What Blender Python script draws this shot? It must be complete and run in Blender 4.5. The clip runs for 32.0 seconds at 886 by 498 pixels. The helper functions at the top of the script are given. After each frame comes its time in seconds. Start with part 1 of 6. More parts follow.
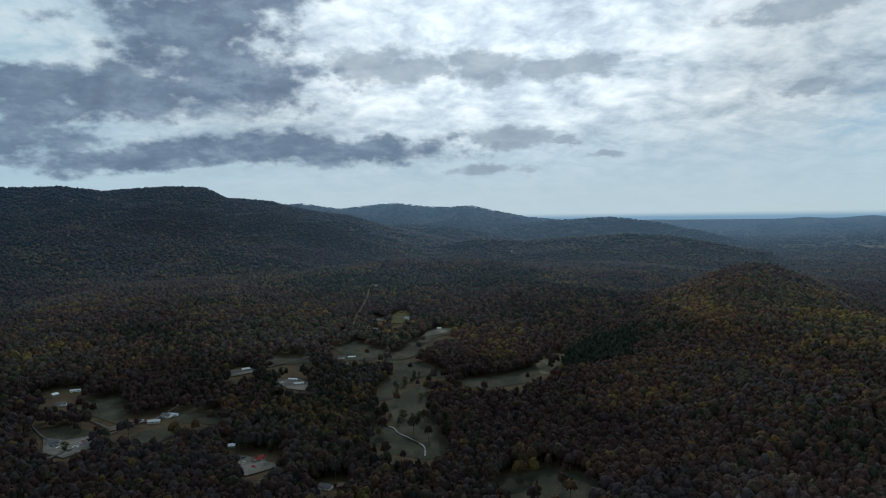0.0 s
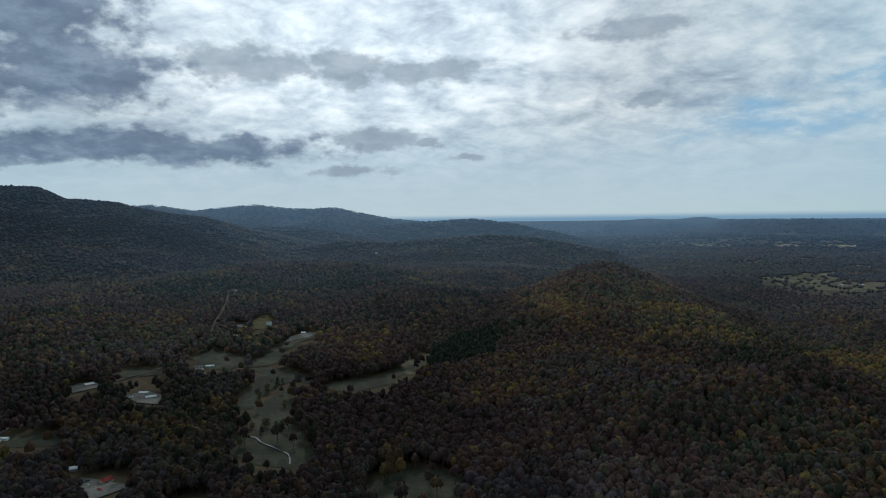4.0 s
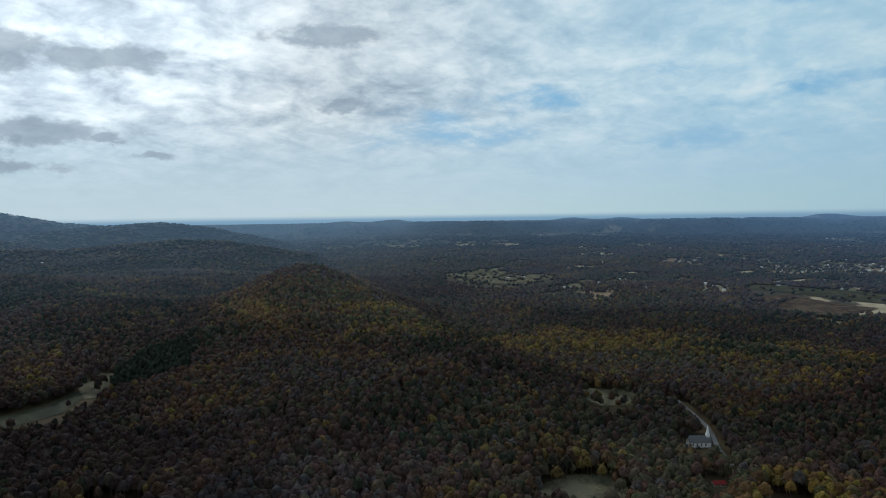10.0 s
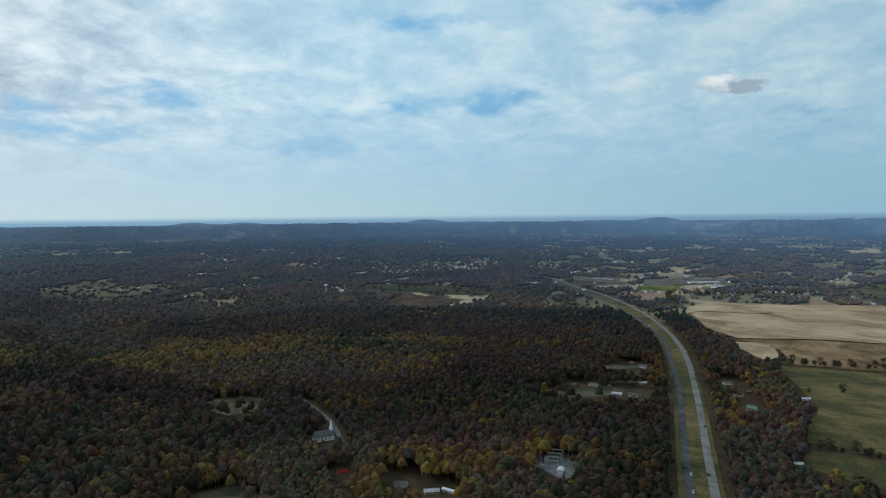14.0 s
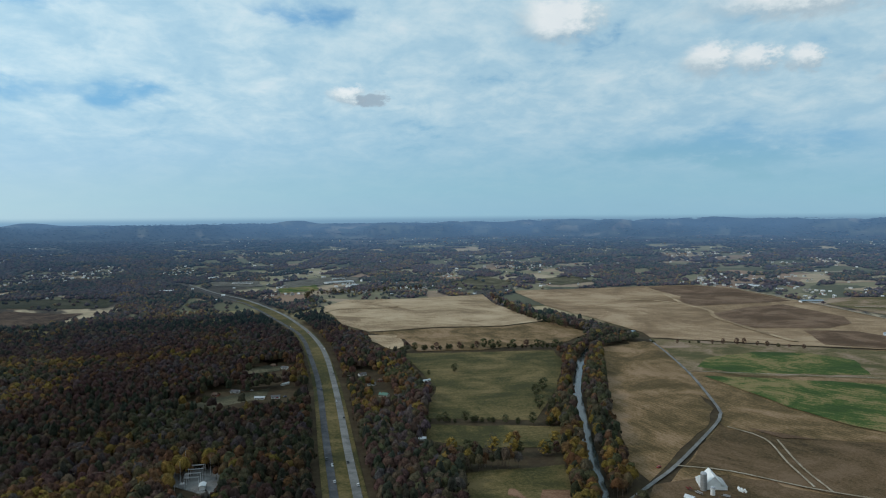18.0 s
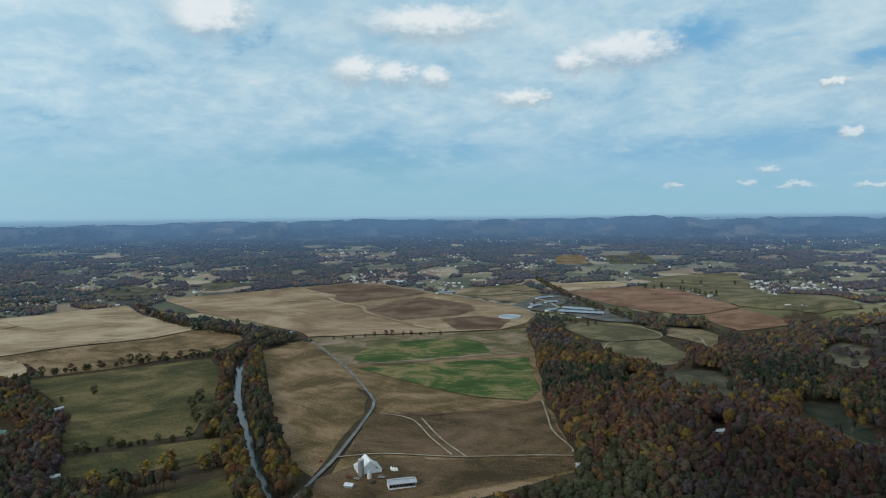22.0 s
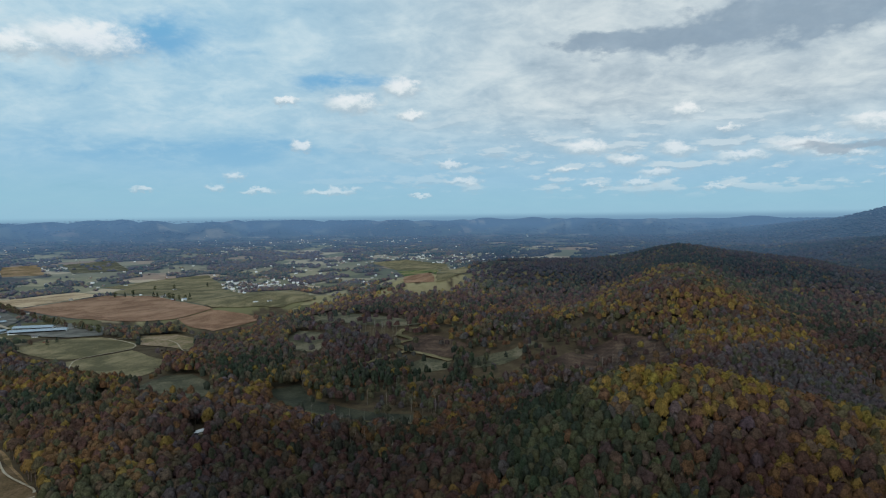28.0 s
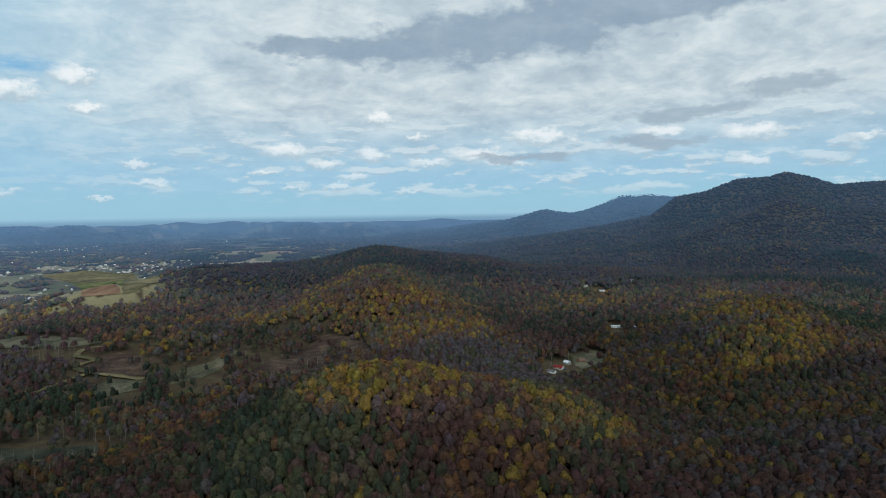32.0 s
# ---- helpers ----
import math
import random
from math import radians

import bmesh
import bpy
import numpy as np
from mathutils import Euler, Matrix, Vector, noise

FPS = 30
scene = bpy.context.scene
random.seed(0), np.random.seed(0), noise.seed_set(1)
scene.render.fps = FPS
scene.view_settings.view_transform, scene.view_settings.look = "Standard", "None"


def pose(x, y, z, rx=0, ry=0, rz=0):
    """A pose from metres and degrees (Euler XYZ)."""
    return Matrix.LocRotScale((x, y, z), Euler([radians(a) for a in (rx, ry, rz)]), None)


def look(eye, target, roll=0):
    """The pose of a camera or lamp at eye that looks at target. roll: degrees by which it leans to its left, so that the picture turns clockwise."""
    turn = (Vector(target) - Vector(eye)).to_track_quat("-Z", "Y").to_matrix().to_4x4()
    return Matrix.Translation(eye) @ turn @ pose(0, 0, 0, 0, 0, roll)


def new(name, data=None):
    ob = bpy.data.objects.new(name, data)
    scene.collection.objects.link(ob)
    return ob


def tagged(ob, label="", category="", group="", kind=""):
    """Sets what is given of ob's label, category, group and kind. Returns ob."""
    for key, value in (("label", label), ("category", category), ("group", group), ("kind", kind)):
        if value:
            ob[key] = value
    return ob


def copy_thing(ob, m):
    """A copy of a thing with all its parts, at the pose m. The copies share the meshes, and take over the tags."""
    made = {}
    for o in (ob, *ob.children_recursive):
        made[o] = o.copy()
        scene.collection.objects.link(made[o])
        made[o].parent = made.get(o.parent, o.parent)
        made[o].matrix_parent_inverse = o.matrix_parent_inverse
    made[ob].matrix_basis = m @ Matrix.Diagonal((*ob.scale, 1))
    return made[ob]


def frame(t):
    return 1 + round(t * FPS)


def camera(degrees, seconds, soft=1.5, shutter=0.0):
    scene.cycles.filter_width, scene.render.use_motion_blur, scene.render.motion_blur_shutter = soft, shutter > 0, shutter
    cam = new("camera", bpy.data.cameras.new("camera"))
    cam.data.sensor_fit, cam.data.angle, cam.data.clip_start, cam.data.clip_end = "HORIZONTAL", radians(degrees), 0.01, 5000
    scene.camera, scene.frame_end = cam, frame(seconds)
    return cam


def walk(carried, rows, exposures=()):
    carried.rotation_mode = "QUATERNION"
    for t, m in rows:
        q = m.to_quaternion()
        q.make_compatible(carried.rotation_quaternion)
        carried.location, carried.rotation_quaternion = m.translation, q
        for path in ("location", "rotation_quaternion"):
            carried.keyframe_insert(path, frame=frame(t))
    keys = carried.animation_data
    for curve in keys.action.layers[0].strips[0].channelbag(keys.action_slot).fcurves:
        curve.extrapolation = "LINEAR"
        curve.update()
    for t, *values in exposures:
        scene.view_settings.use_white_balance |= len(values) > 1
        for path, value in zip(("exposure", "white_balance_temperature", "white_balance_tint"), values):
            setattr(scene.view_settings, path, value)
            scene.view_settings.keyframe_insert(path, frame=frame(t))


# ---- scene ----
cam = camera(66.71, 32.0, 1.1)
EYE = 200.0
# seconds, yaw, pitch, lean to the right, in degrees: the camera hangs in one place and turns
TURNS = [
    (0.0, -0.00, -2.88, 0.71),
    (0.5, -1.31, -2.86, 0.69),
    (1.0, -2.66, -2.85, 0.69),
    (1.5, -4.07, -2.85, 0.64),
    (2.0, -5.55, -2.84, 0.66),
    (2.5, -7.05, -2.83, 0.69),
    (3.0, -8.60, -2.82, 0.73),
    (3.5, -10.07, -2.85, 0.74),
    (4.0, -11.49, -2.86, 0.73),
    (4.5, -12.86, -2.89, 0.77),
    (6.5, -18.32, -2.91, 0.86),
    (7.0, -19.68, -2.90, 0.86),
    (7.5, -21.00, -2.91, 0.84),
    (8.0, -22.37, -2.90, 0.81),
    (8.5, -24.98, -2.89, 0.76),
    (9.0, -28.98, -2.91, 0.74),
    (9.5, -32.83, -2.93, 0.77),
    (10.0, -36.66, -2.94, 0.79),
    (10.5, -40.55, -2.93, 0.68),
    (11.0, -44.54, -2.95, 0.61),
    (11.5, -48.49, -2.97, 0.66),
    (12.0, -52.44, -2.96, 0.58),
    (12.5, -56.31, -2.93, 0.53),
    (13.0, -60.16, -2.90, 0.52),
    (13.5, -63.99, -2.89, 0.49),
    (14.0, -67.96, -2.85, 0.53),
    (14.5, -71.90, -2.84, 0.64),
    (16.5, -86.84, -2.86, 0.44),
    (17.0, -90.59, -2.88, 0.40),
    (17.5, -94.31, -2.87, 0.39),
    (18.0, -98.01, -2.82, 0.42),
    (18.5, -101.69, -2.82, 0.45),
    (19.0, -105.22, -2.83, 0.45),
    (19.5, -108.74, -2.83, 0.50),
    (20.0, -112.26, -2.84, 0.51),
    (20.5, -115.75, -2.85, 0.49),
    (21.0, -119.33, -2.86, 0.50),
    (21.5, -122.97, -2.85, 0.53),
    (22.0, -126.66, -2.86, 0.55),
    (22.5, -130.28, -2.89, 0.60),
    (23.0, -133.93, -2.88, 0.62),
    (23.5, -137.50, -2.89, 0.63),
    (24.0, -141.05, -2.91, 0.66),
    (24.5, -144.63, -2.93, 0.68),
    (25.0, -148.17, -2.92, 0.65),
    (25.5, -151.73, -2.93, 0.62),
    (27.5, -166.01, -2.96, 0.63),
    (28.0, -169.56, -2.98, 0.65),
    (28.5, -173.05, -2.94, 0.67),
    (29.0, -176.53, -2.91, 0.71),
    (29.5, -179.99, -2.90, 0.73),
    (30.0, -183.50, -2.91, 0.79),
    (30.5, -186.75, -2.92, 0.81),
    (31.0, -189.53, -2.94, 0.85),
    (31.5, -192.18, -2.97, 0.90),
    (32.0, -194.56, -3.00, 0.88),
]
walk(cam, [(t, pose(0, 0, EYE, 90 + pitch, 0, yaw) @ pose(0, 0, 0, 0, 0, -lean)) for t, yaw, pitch, lean in TURNS],
     exposures=[(0, -0.46), (4, -0.5), (9, -0.42), (13, -0.28), (17, -0.2), (23, -0.15), (28, -0.1), (32, 0.0)])

# ---------------------------------------------------------------- sky, sun
SUN_BEARING, SUN_HEIGHT = -8.0, 34.0


class Nodes:
    """Short-hand for building a node tree."""

    def __init__(self, tree):
        self.tree = tree
        tree.nodes.clear()

    def add(self, kind, **props):
        n = self.tree.nodes.new(kind)
        for k, v in props.items():
            setattr(n, k, v)
        return n

    def put(self, socket, v):
        if isinstance(v, bpy.types.NodeSocket):
            self.tree.links.new(v, socket)
        elif v is not None:
            socket.default_value = v

    def math(self, op, a, b=None, c=None, clamp=False):
        n = self.add("ShaderNodeMath", operation=op, use_clamp=clamp)
        for i, v in enumerate((a, b, c)):
            self.put(n.inputs[i], v)
        return n.outputs[0]

    def vec(self, op, a, b=None, c=None):
        n = self.add("ShaderNodeVectorMath", operation=op)
        for i, v in enumerate((a, b, c)):
            self.put(n.inputs[i], v)
        return n.outputs["Value"] if op in ("LENGTH", "DOT_PRODUCT", "DISTANCE") else n.outputs[0]

    def noise(self, vector, scale, detail=4.0, rough=0.55, warp=0.0):
        n = self.add("ShaderNodeTexNoise")
        for k, v in (("Vector", vector), ("Scale", scale), ("Detail", detail), ("Roughness", rough), ("Distortion", warp)):
            self.put(n.inputs[k], v)
        return n

    def ramp(self, v, a, b, c=0.0, d=1.0):
        n = self.add("ShaderNodeMapRange", interpolation_type="SMOOTHSTEP")
        for i, s in enumerate((v, a, b, c, d)):
            self.put(n.inputs[i], s)
        return n.outputs[0]

    def mix(self, f, a, b, kind="MIX"):
        n = self.add("ShaderNodeMix", data_type="RGBA", blend_type=kind)
        for i, v in ((0, f), (6, a), (7, b)):
            self.put(n.inputs[i], v)
        return n.outputs[2]

    def curve(self, v, stops):
        n = self.add("ShaderNodeValToRGB")
        e = n.color_ramp.elements
        while len(e) < len(stops):
            e.new(0.5)
        for s, (p, col) in zip(e, stops):
            s.position, s.color = p, (*col, 1) if len(col) == 3 else col
        self.put(n.inputs[0], v)
        return n.outputs[0]


# clouds: bearing, height, half-width and half-height in degrees
HEAVY_CLOUDS = [
    (20.4, 14.8, 7.5, 3.1), (16.5, 17.5, 6.5, 2.2), (17.5, 11.0, 7.7, 2.8), (25.0, 9.5, 6.1, 2.4), (30.9, 8.9, 4.6, 2.2), (12.5, 5.6, 14.5, 1.5), (25.9, 4.6, 6.6, 1.2), (33.1, 5.7, 4.7, 1.8),
    (-184.3, 13.6, 4.6, 0.8), (-190.8, 13.4, 7.6, 1.3), (-200.3, 14.6, 10.3, 2.2), (-209.5, 16.2, 9.8, 1.8), (-219.9, 17.0, 9.6, 1.6),
]
GREY_CLOUDS = [
    (4.3, 12.3, 5.7, 1.5), (-3.8, 12.0, 4.3, 1.6), (-10.8, 11.9, 4.7, 1.1), (-29.1, 9.4, 1.7, 0.6), (-4.2, 3.7, 3.7, 0.6), (-6.1, 6.5, 5.4, 1.0), (-10.6, 6.2, 0.9, 0.5), (-13.0, 4.9, 2.2, 0.5), (-28, 14.5, 5.0, 1.1),
    (-92.9, 9.7, 0.9, 0.5), (-215.1, 7.8, 5.4, 0.6), (-212.0, 5.6, 4.4, 0.5), (-201.0, 4.6, 4.4, 0.4), (-222.0, 9.0, 4.0, 0.7),
]
FIELD_CLOUDS = [
    (-90.1, 10.0, 1.8, 0.9), (-107.6, 15.0, 3.4, 1.4), (-107.8, 15.7, 4.0, 2.2), (-119.4, 11.9, 2.5, 1.7), (-122.7, 11.6, 2.2, 1.3), (-125.6, 15.6, 7.9, 1.7),
    (-126.1, 11.4, 1.7, 1.1), (-133.5, 9.6, 3.0, 0.9), (-137.5, 12.3, 2.0, 1.1), (-141.9, 12.9, 5.6, 1.8), (-145.7, 2.1, 1.1, 0.3),
]
HILL_CLOUDS = [
    (-151.2, 2.4, 0.9, 0.4), (-152.5, 3.2, 1.0, 0.5), (-154.2, 2.0, 1.8, 0.3), (-156.6, 9.3, 1.3, 0.4), (-157.9, 5.7, 1.1, 0.6), (-159.5, 1.9, 2.1, 0.3),
    (-160.9, 2.0, 2.3, 0.4), (-161.9, 9.2, 2.8, 1.1), (-166.3, 10.5, 2.0, 1.0), (-167.1, 8.2, 1.6, 0.5), (-167.7, 1.5, 1.2, 0.2), (-170.4, 4.1, 1.7, 0.4),
    (-171.3, 2.7, 1.9, 0.5), (-179.9, 3.6, 1.4, 0.3), (-181.5, 5.3, 2.7, 0.8), (-182.2, 2.2, 1.4, 0.3),
]
MOUNTAIN_CLOUDS = [
    (-184.9, 4.2, 1.8, 0.6), (-185.8, 2.3, 1.8, 0.4), (-187.1, 3.1, 2.0, 0.5), (-188.8, 5.0, 2.1, 0.7), (-189.2, 8.0, 1.3, 0.8), (-191.5, 1.9, 1.7, 0.3),
    (-192.5, 6.4, 1.1, 0.4), (-193.5, 4.2, 2.4, 0.5), (-197.6, 4.8, 3.7, 0.8), (-200.2, 4.2, 2.8, 0.4), (-202.0, 6.3, 2.0, 0.7), (-203.5, 6.2, 3.5, 0.8),
    (-212.5, 6.2, 2.6, 0.8), (-219.1, 5.8, 3.2, 0.9), (-219.2, 3.7, 1.6, 0.5), (-226.9, 5.1, 1.4, 0.4),
]
WHITE_CLOUDS = FIELD_CLOUDS + HILL_CLOUDS + MOUNTAIN_CLOUDS
BLUE_GAPS = [
    (31.6, 13.8, 1.4, 1.5),
    (-30.9, 5.6, 5.6, 1.6),
    (-38.8, 6.5, 9.8, 2.1),
    (-43.1, 9.7, 2.8, 1.2),
    (-45.2, 9.3, 5.3, 1.3),
    (-55.4, 11.4, 3.4, 0.8),
    (-58.1, 5.5, 2.9, 1.0),
    (-44.8, 9.9, 4.0, 1.1),
    (-67.2, 15.5, 5.1, 0.9),
    (-63.4, 9.4, 5.7, 1.0),
    (-56.3, 11.3, 3.3, 0.7),
    (-55.3, 5.3, 3.8, 0.7),
    (-72.7, 9.1, 2.7, 0.9),
    (-74.3, 9.6, 2.8, 1.0),
    (-122.3, 4.5, 11.3, 1.4),
    (-87.8, 16.0, 8.6, 1.0),
    (-123.4, 4.8, 14.9, 1.4),
    (-144.2, 13.2, 11.4, 1.3),
    (-147.1, 14.3, 7.3, 1.6),
    (-160.6, 10.9, 4.2, 0.6),
    (-147.7, 5.3, 13.0, 1.3),
    (-163.8, 10.9, 2.1, 0.7),
    (-224.8, 6.1, 3.9, 2.0),
]


def sky():
    world = bpy.data.worlds.new("sky")
    scene.world = world
    world.use_nodes = True
    n = Nodes(world.node_tree)
    d = n.add("ShaderNodeTexCoord").outputs["Generated"]
    s = n.add("ShaderNodeSeparateXYZ")
    n.put(s.inputs[0], d)
    x, y, z = s.outputs
    air = n.add("ShaderNodeTexSky", sky_type="NISHITA", sun_disc=False, sun_elevation=radians(SUN_HEIGHT), sun_rotation=radians(-SUN_BEARING), altitude=400, air_density=1.2, dust_density=2.0, ozone_density=1.5)
    blue = n.vec("SCALE", air.outputs[0])
    n.put(blue.node.inputs["Scale"], 0.125)
    blue = n.mix(1.0, blue, (0.60, 0.98, 1.16, 1), "MULTIPLY")
    blue = n.mix(1.0, blue, (0.19, 0.44, 0.69, 1), "DARKEN")
    # bearing in degrees, seen away from due east so that the seam lies out of the view
    turn = n.math("MULTIPLY", n.math("ARCTAN2", y, x), 57.29578)            # 90 = ahead
    bearing = n.math("SUBTRACT", turn, 90.0)
    bearing = n.math("SUBTRACT", bearing, n.math("MULTIPLY", n.math("GREATER_THAN", bearing, 75.0), 360.0))
    flat = n.math("SQRT", n.math("ADD", n.math("MULTIPLY", x, x), n.math("MULTIPLY", y, y)))
    high = n.math("MULTIPLY", n.math("ARCTAN2", z, flat), 57.29578)
    # a cloud deck over flat country, drawn together towards the horizon
    lift = n.math("ADD", n.math("MAXIMUM", z, 0.0), 0.28)
    deck = n.add("ShaderNodeCombineXYZ")
    n.put(deck.inputs[0], n.math("DIVIDE", x, lift))
    n.put(deck.inputs[1], n.math("DIVIDE", y, lift))
    deck = deck.outputs[0]
    here = n.add("ShaderNodeCombineXYZ")
    n.put(here.inputs[0], bearing)
    n.put(here.inputs[1], n.math("MULTIPLY", high, 1.0))
    here = here.outputs[0]
    broad = n.noise(deck, 1.9, 5, 0.55, 0.25).outputs["Fac"]
    fine = n.noise(deck, 6.0, 7, 0.60, 0.35).outputs["Fac"]
    cell = n.noise(deck, 22.0, 4, 0.55, 0.4).outputs["Fac"]
    rag = n.noise(n.vec("MULTIPLY", here, (0.32, 0.62, 1.0)), 0.62, 6, 0.6)
    shift = n.vec("MULTIPLY", n.vec("SUBTRACT", rag.outputs["Color"], (0.5, 0.5, 0.5)), (8.5, 2.8, 0.0))
    puff = n.noise(n.vec("MULTIPLY", here, (0.8, 1.25, 1.0)), 1.15, 7, 0.62)
    curl = n.vec("MULTIPLY", n.vec("SUBTRACT", puff.outputs["Color"], (0.5, 0.5, 0.5)), (3.0, 1.5, 0.0))
    ragged = n.vec("ADD", here, shift)
    curled = n.vec("ADD", here, curl)

    def bank(where, clouds):
        """How deep inside the nearest of these clouds: 1 at its middle, 0 at its rim."""
        best = None
        for a, e, w, h in clouds:
            v = n.vec("MULTIPLY_ADD", where, (1 / w, 1 / h, 0), (-a / w, -e / h, 0))
            r = n.vec("LENGTH", v)
            best = r if best is None else n.math("SMOOTH_MIN", best, r, 0.18)
        return n.math("SUBTRACT", 1.0, best)

    lump = n.noise(n.vec("MULTIPLY", here, (0.55, 0.95, 1.0)), 0.55, 4, 0.55).outputs["Fac"]
    rim = n.math("SUBTRACT", fine, 0.5)
    tuft = n.math("SUBTRACT", puff.outputs["Fac"], 0.5)
    frayed = n.math("ADD", n.math("MULTIPLY", rim, 0.8), n.math("MULTIPLY", n.math("SUBTRACT", lump, 0.5), 1.8))
    frayed = n.math("ADD", frayed, n.math("MULTIPLY", tuft, 0.7))
    heavy = n.math("ADD", bank(ragged, HEAVY_CLOUDS), frayed)
    grey = n.math("ADD", bank(ragged, GREY_CLOUDS), frayed)
    white = bank(curled, WHITE_CLOUDS)
    over = bank(curled, [(a, e + 0.45 * h, 0.85 * w, 0.75 * h) for a, e, w, h in WHITE_CLOUDS])
    gap = n.math("ADD", bank(ragged, BLUE_GAPS), n.math("ADD", n.math("MULTIPLY", rim, 1.6), n.math("MULTIPLY", n.math("SUBTRACT", cell, 0.5), 1.2)))
    # thin high cloud: dense towards the sun, thin over the plain
    sunward = n.math("ABSOLUTE", n.math("SUBTRACT", bearing, SUN_BEARING))
    veil = n.ramp(sunward, 10.0, 75.0, 0.44, 0.33)
    veil = n.math("ADD", veil, n.ramp(bearing, -148.0, -185.0, 0.0, 0.20))
    cover = n.math("ADD", n.math("MULTIPLY", broad, 0.70), n.math("MULTIPLY", fine, 0.50))
    cover = n.math("ADD", cover, n.math("MULTIPLY_ADD", cell, 0.22, -0.06))
    cover = n.math("ADD", cover, veil)
    cover = n.math("SUBTRACT", cover, n.math("MULTIPLY", n.ramp(gap, -1.0, 1.0), 0.24))
    cover = n.ramp(cover, 0.66, 0.90)
    low = n.ramp(high, 9.0, 0.0)
    cover = n.math("MULTIPLY", cover, n.math("SUBTRACT", 1.0, n.math("MULTIPLY", low, 0.68)))
    glare = n.add("ShaderNodeVectorMath", operation="DOT_PRODUCT")
    b, e = radians(-4.0), radians(23.0)
    n.put(glare.inputs[0], d)
    glare.inputs[1].default_value = (-math.sin(b) * math.cos(e), math.cos(b) * math.cos(e), math.sin(e))
    shine = n.ramp(glare.outputs["Value"], 0.90, 0.998)
    grade = n.math("ADD", n.math("MULTIPLY", fine, 0.58), n.math("MULTIPLY", broad, 0.27))
    grade = n.math("ADD", grade, n.math("MULTIPLY", cell, 0.15))
    body = n.curve(grade, [(0.36, (0.29, 0.36, 0.44)), (0.45, (0.43, 0.52, 0.60)), (0.54, (0.60, 0.69, 0.75)), (0.64, (0.77, 0.84, 0.88))])
    mild = n.curve(grade, [(0.32, (0.32, 0.54, 0.71)), (0.47, (0.41, 0.62, 0.76)), (0.58, (0.53, 0.71, 0.81)), (0.72, (0.69, 0.80, 0.86))])
    dull = n.curve(grade, [(0.34, (0.36, 0.46, 0.54)), (0.46, (0.48, 0.58, 0.65)), (0.57, (0.62, 0.71, 0.75)), (0.70, (0.76, 0.82, 0.84))])
    mild = n.mix(n.ramp(bearing, -150.0, -185.0), mild, dull)
    body = n.mix(n.ramp(sunward, 14.0, 58.0), body, mild)
    bright = n.vec("SCALE", body)
    lit = n.math("ADD", 1.0, n.math("MULTIPLY", shine, 0.5))
    n.put(bright.node.inputs["Scale"], lit)
    col = n.mix(cover, blue, bright)
    # bright haze at the foot of the sky
    pale = n.mix(n.ramp(sunward, 15.0, 100.0), (0.52, 0.64, 0.69, 1), (0.32, 0.565, 0.73, 1))
    col = n.mix(n.math("MULTIPLY", n.ramp(high, 10.0, 0.3), 0.85), col, pale)
    # rows of small low cloud far off over the plain
    row = n.noise(n.vec("MULTIPLY", here, (0.30, 1.15, 1.0)), 0.75, 5, 0.55).outputs["Fac"]
    row_foot = n.noise(n.vec("MULTIPLY", n.vec("ADD", here, (0.0, 0.35, 0.0)), (0.30, 1.15, 1.0)), 0.75, 5, 0.55).outputs["Fac"]
    band = n.math("MULTIPLY", n.ramp(high, 0.9, 2.4), n.ramp(high, 10.5, 6.5))
    band = n.math("MULTIPLY", band, n.ramp(bearing, -150.0, -186.0))
    inrow = n.math("MULTIPLY", n.ramp(n.math("ADD", row, n.math("MULTIPLY", tuft, 0.25)), 0.50, 0.60), band)
    rowcol = n.mix(n.ramp(n.math("SUBTRACT", row_foot, row), -0.05, 0.05), (0.68, 0.77, 0.81, 1), (0.40, 0.52, 0.61, 1))
    col = n.mix(n.math("MULTIPLY", inrow, 0.55), col, rowcol)
    # heaps of white cloud with shaded feet
    inside = n.ramp(n.math("ADD", white, n.math("ADD", n.math("MULTIPLY", rim, 0.8), n.math("MULTIPLY", tuft, 0.5))), -0.12, 0.6)
    crown = n.math("ADD", n.math("MULTIPLY", over, 0.75), n.math("MULTIPLY", tuft, 0.9))
    heap = n.curve(n.math("ADD", crown, 0.5), [(0.22, (0.42, 0.53, 0.61)), (0.42, (0.53, 0.63, 0.69)), (0.64, (0.72, 0.80, 0.83)), (0.9, (0.90, 0.93, 0.94))])
    col = n.mix(n.math("MULTIPLY", inside, n.ramp(high, 1.0, 9.0, 0.42, 0.78)), col, heap)
    depth = n.math("ADD", n.math("MULTIPLY", rag.outputs["Fac"], 0.45), n.math("ADD", n.math("MULTIPLY", fine, 0.35), n.math("MULTIPLY", puff.outputs["Fac"], 0.2)))
    shade = n.curve(depth, [(0.32, (0.078, 0.12, 0.195)), (0.5, (0.135, 0.20, 0.30)), (0.66, (0.28, 0.38, 0.49))])
    shade = n.mix(n.ramp(sunward, 30.0, 100.0, 0.0, 0.6), shade, (0.31, 0.43, 0.54, 1))
    paler = n.mix(0.5, shade, (0.40, 0.49, 0.56, 1))
    col = n.mix(n.math("MULTIPLY", n.ramp(grey, -0.18, 0.45), 0.75), col, paler)
    col = n.mix(n.math("MULTIPLY", n.ramp(heavy, -0.22, 0.40), n.ramp(sunward, 30.0, 100.0, 0.92, 0.80)), col, shade)
    # below the horizon, dim land
    col = n.mix(n.ramp(high, 0.1, -0.45), col, (0.19, 0.34, 0.49, 1))
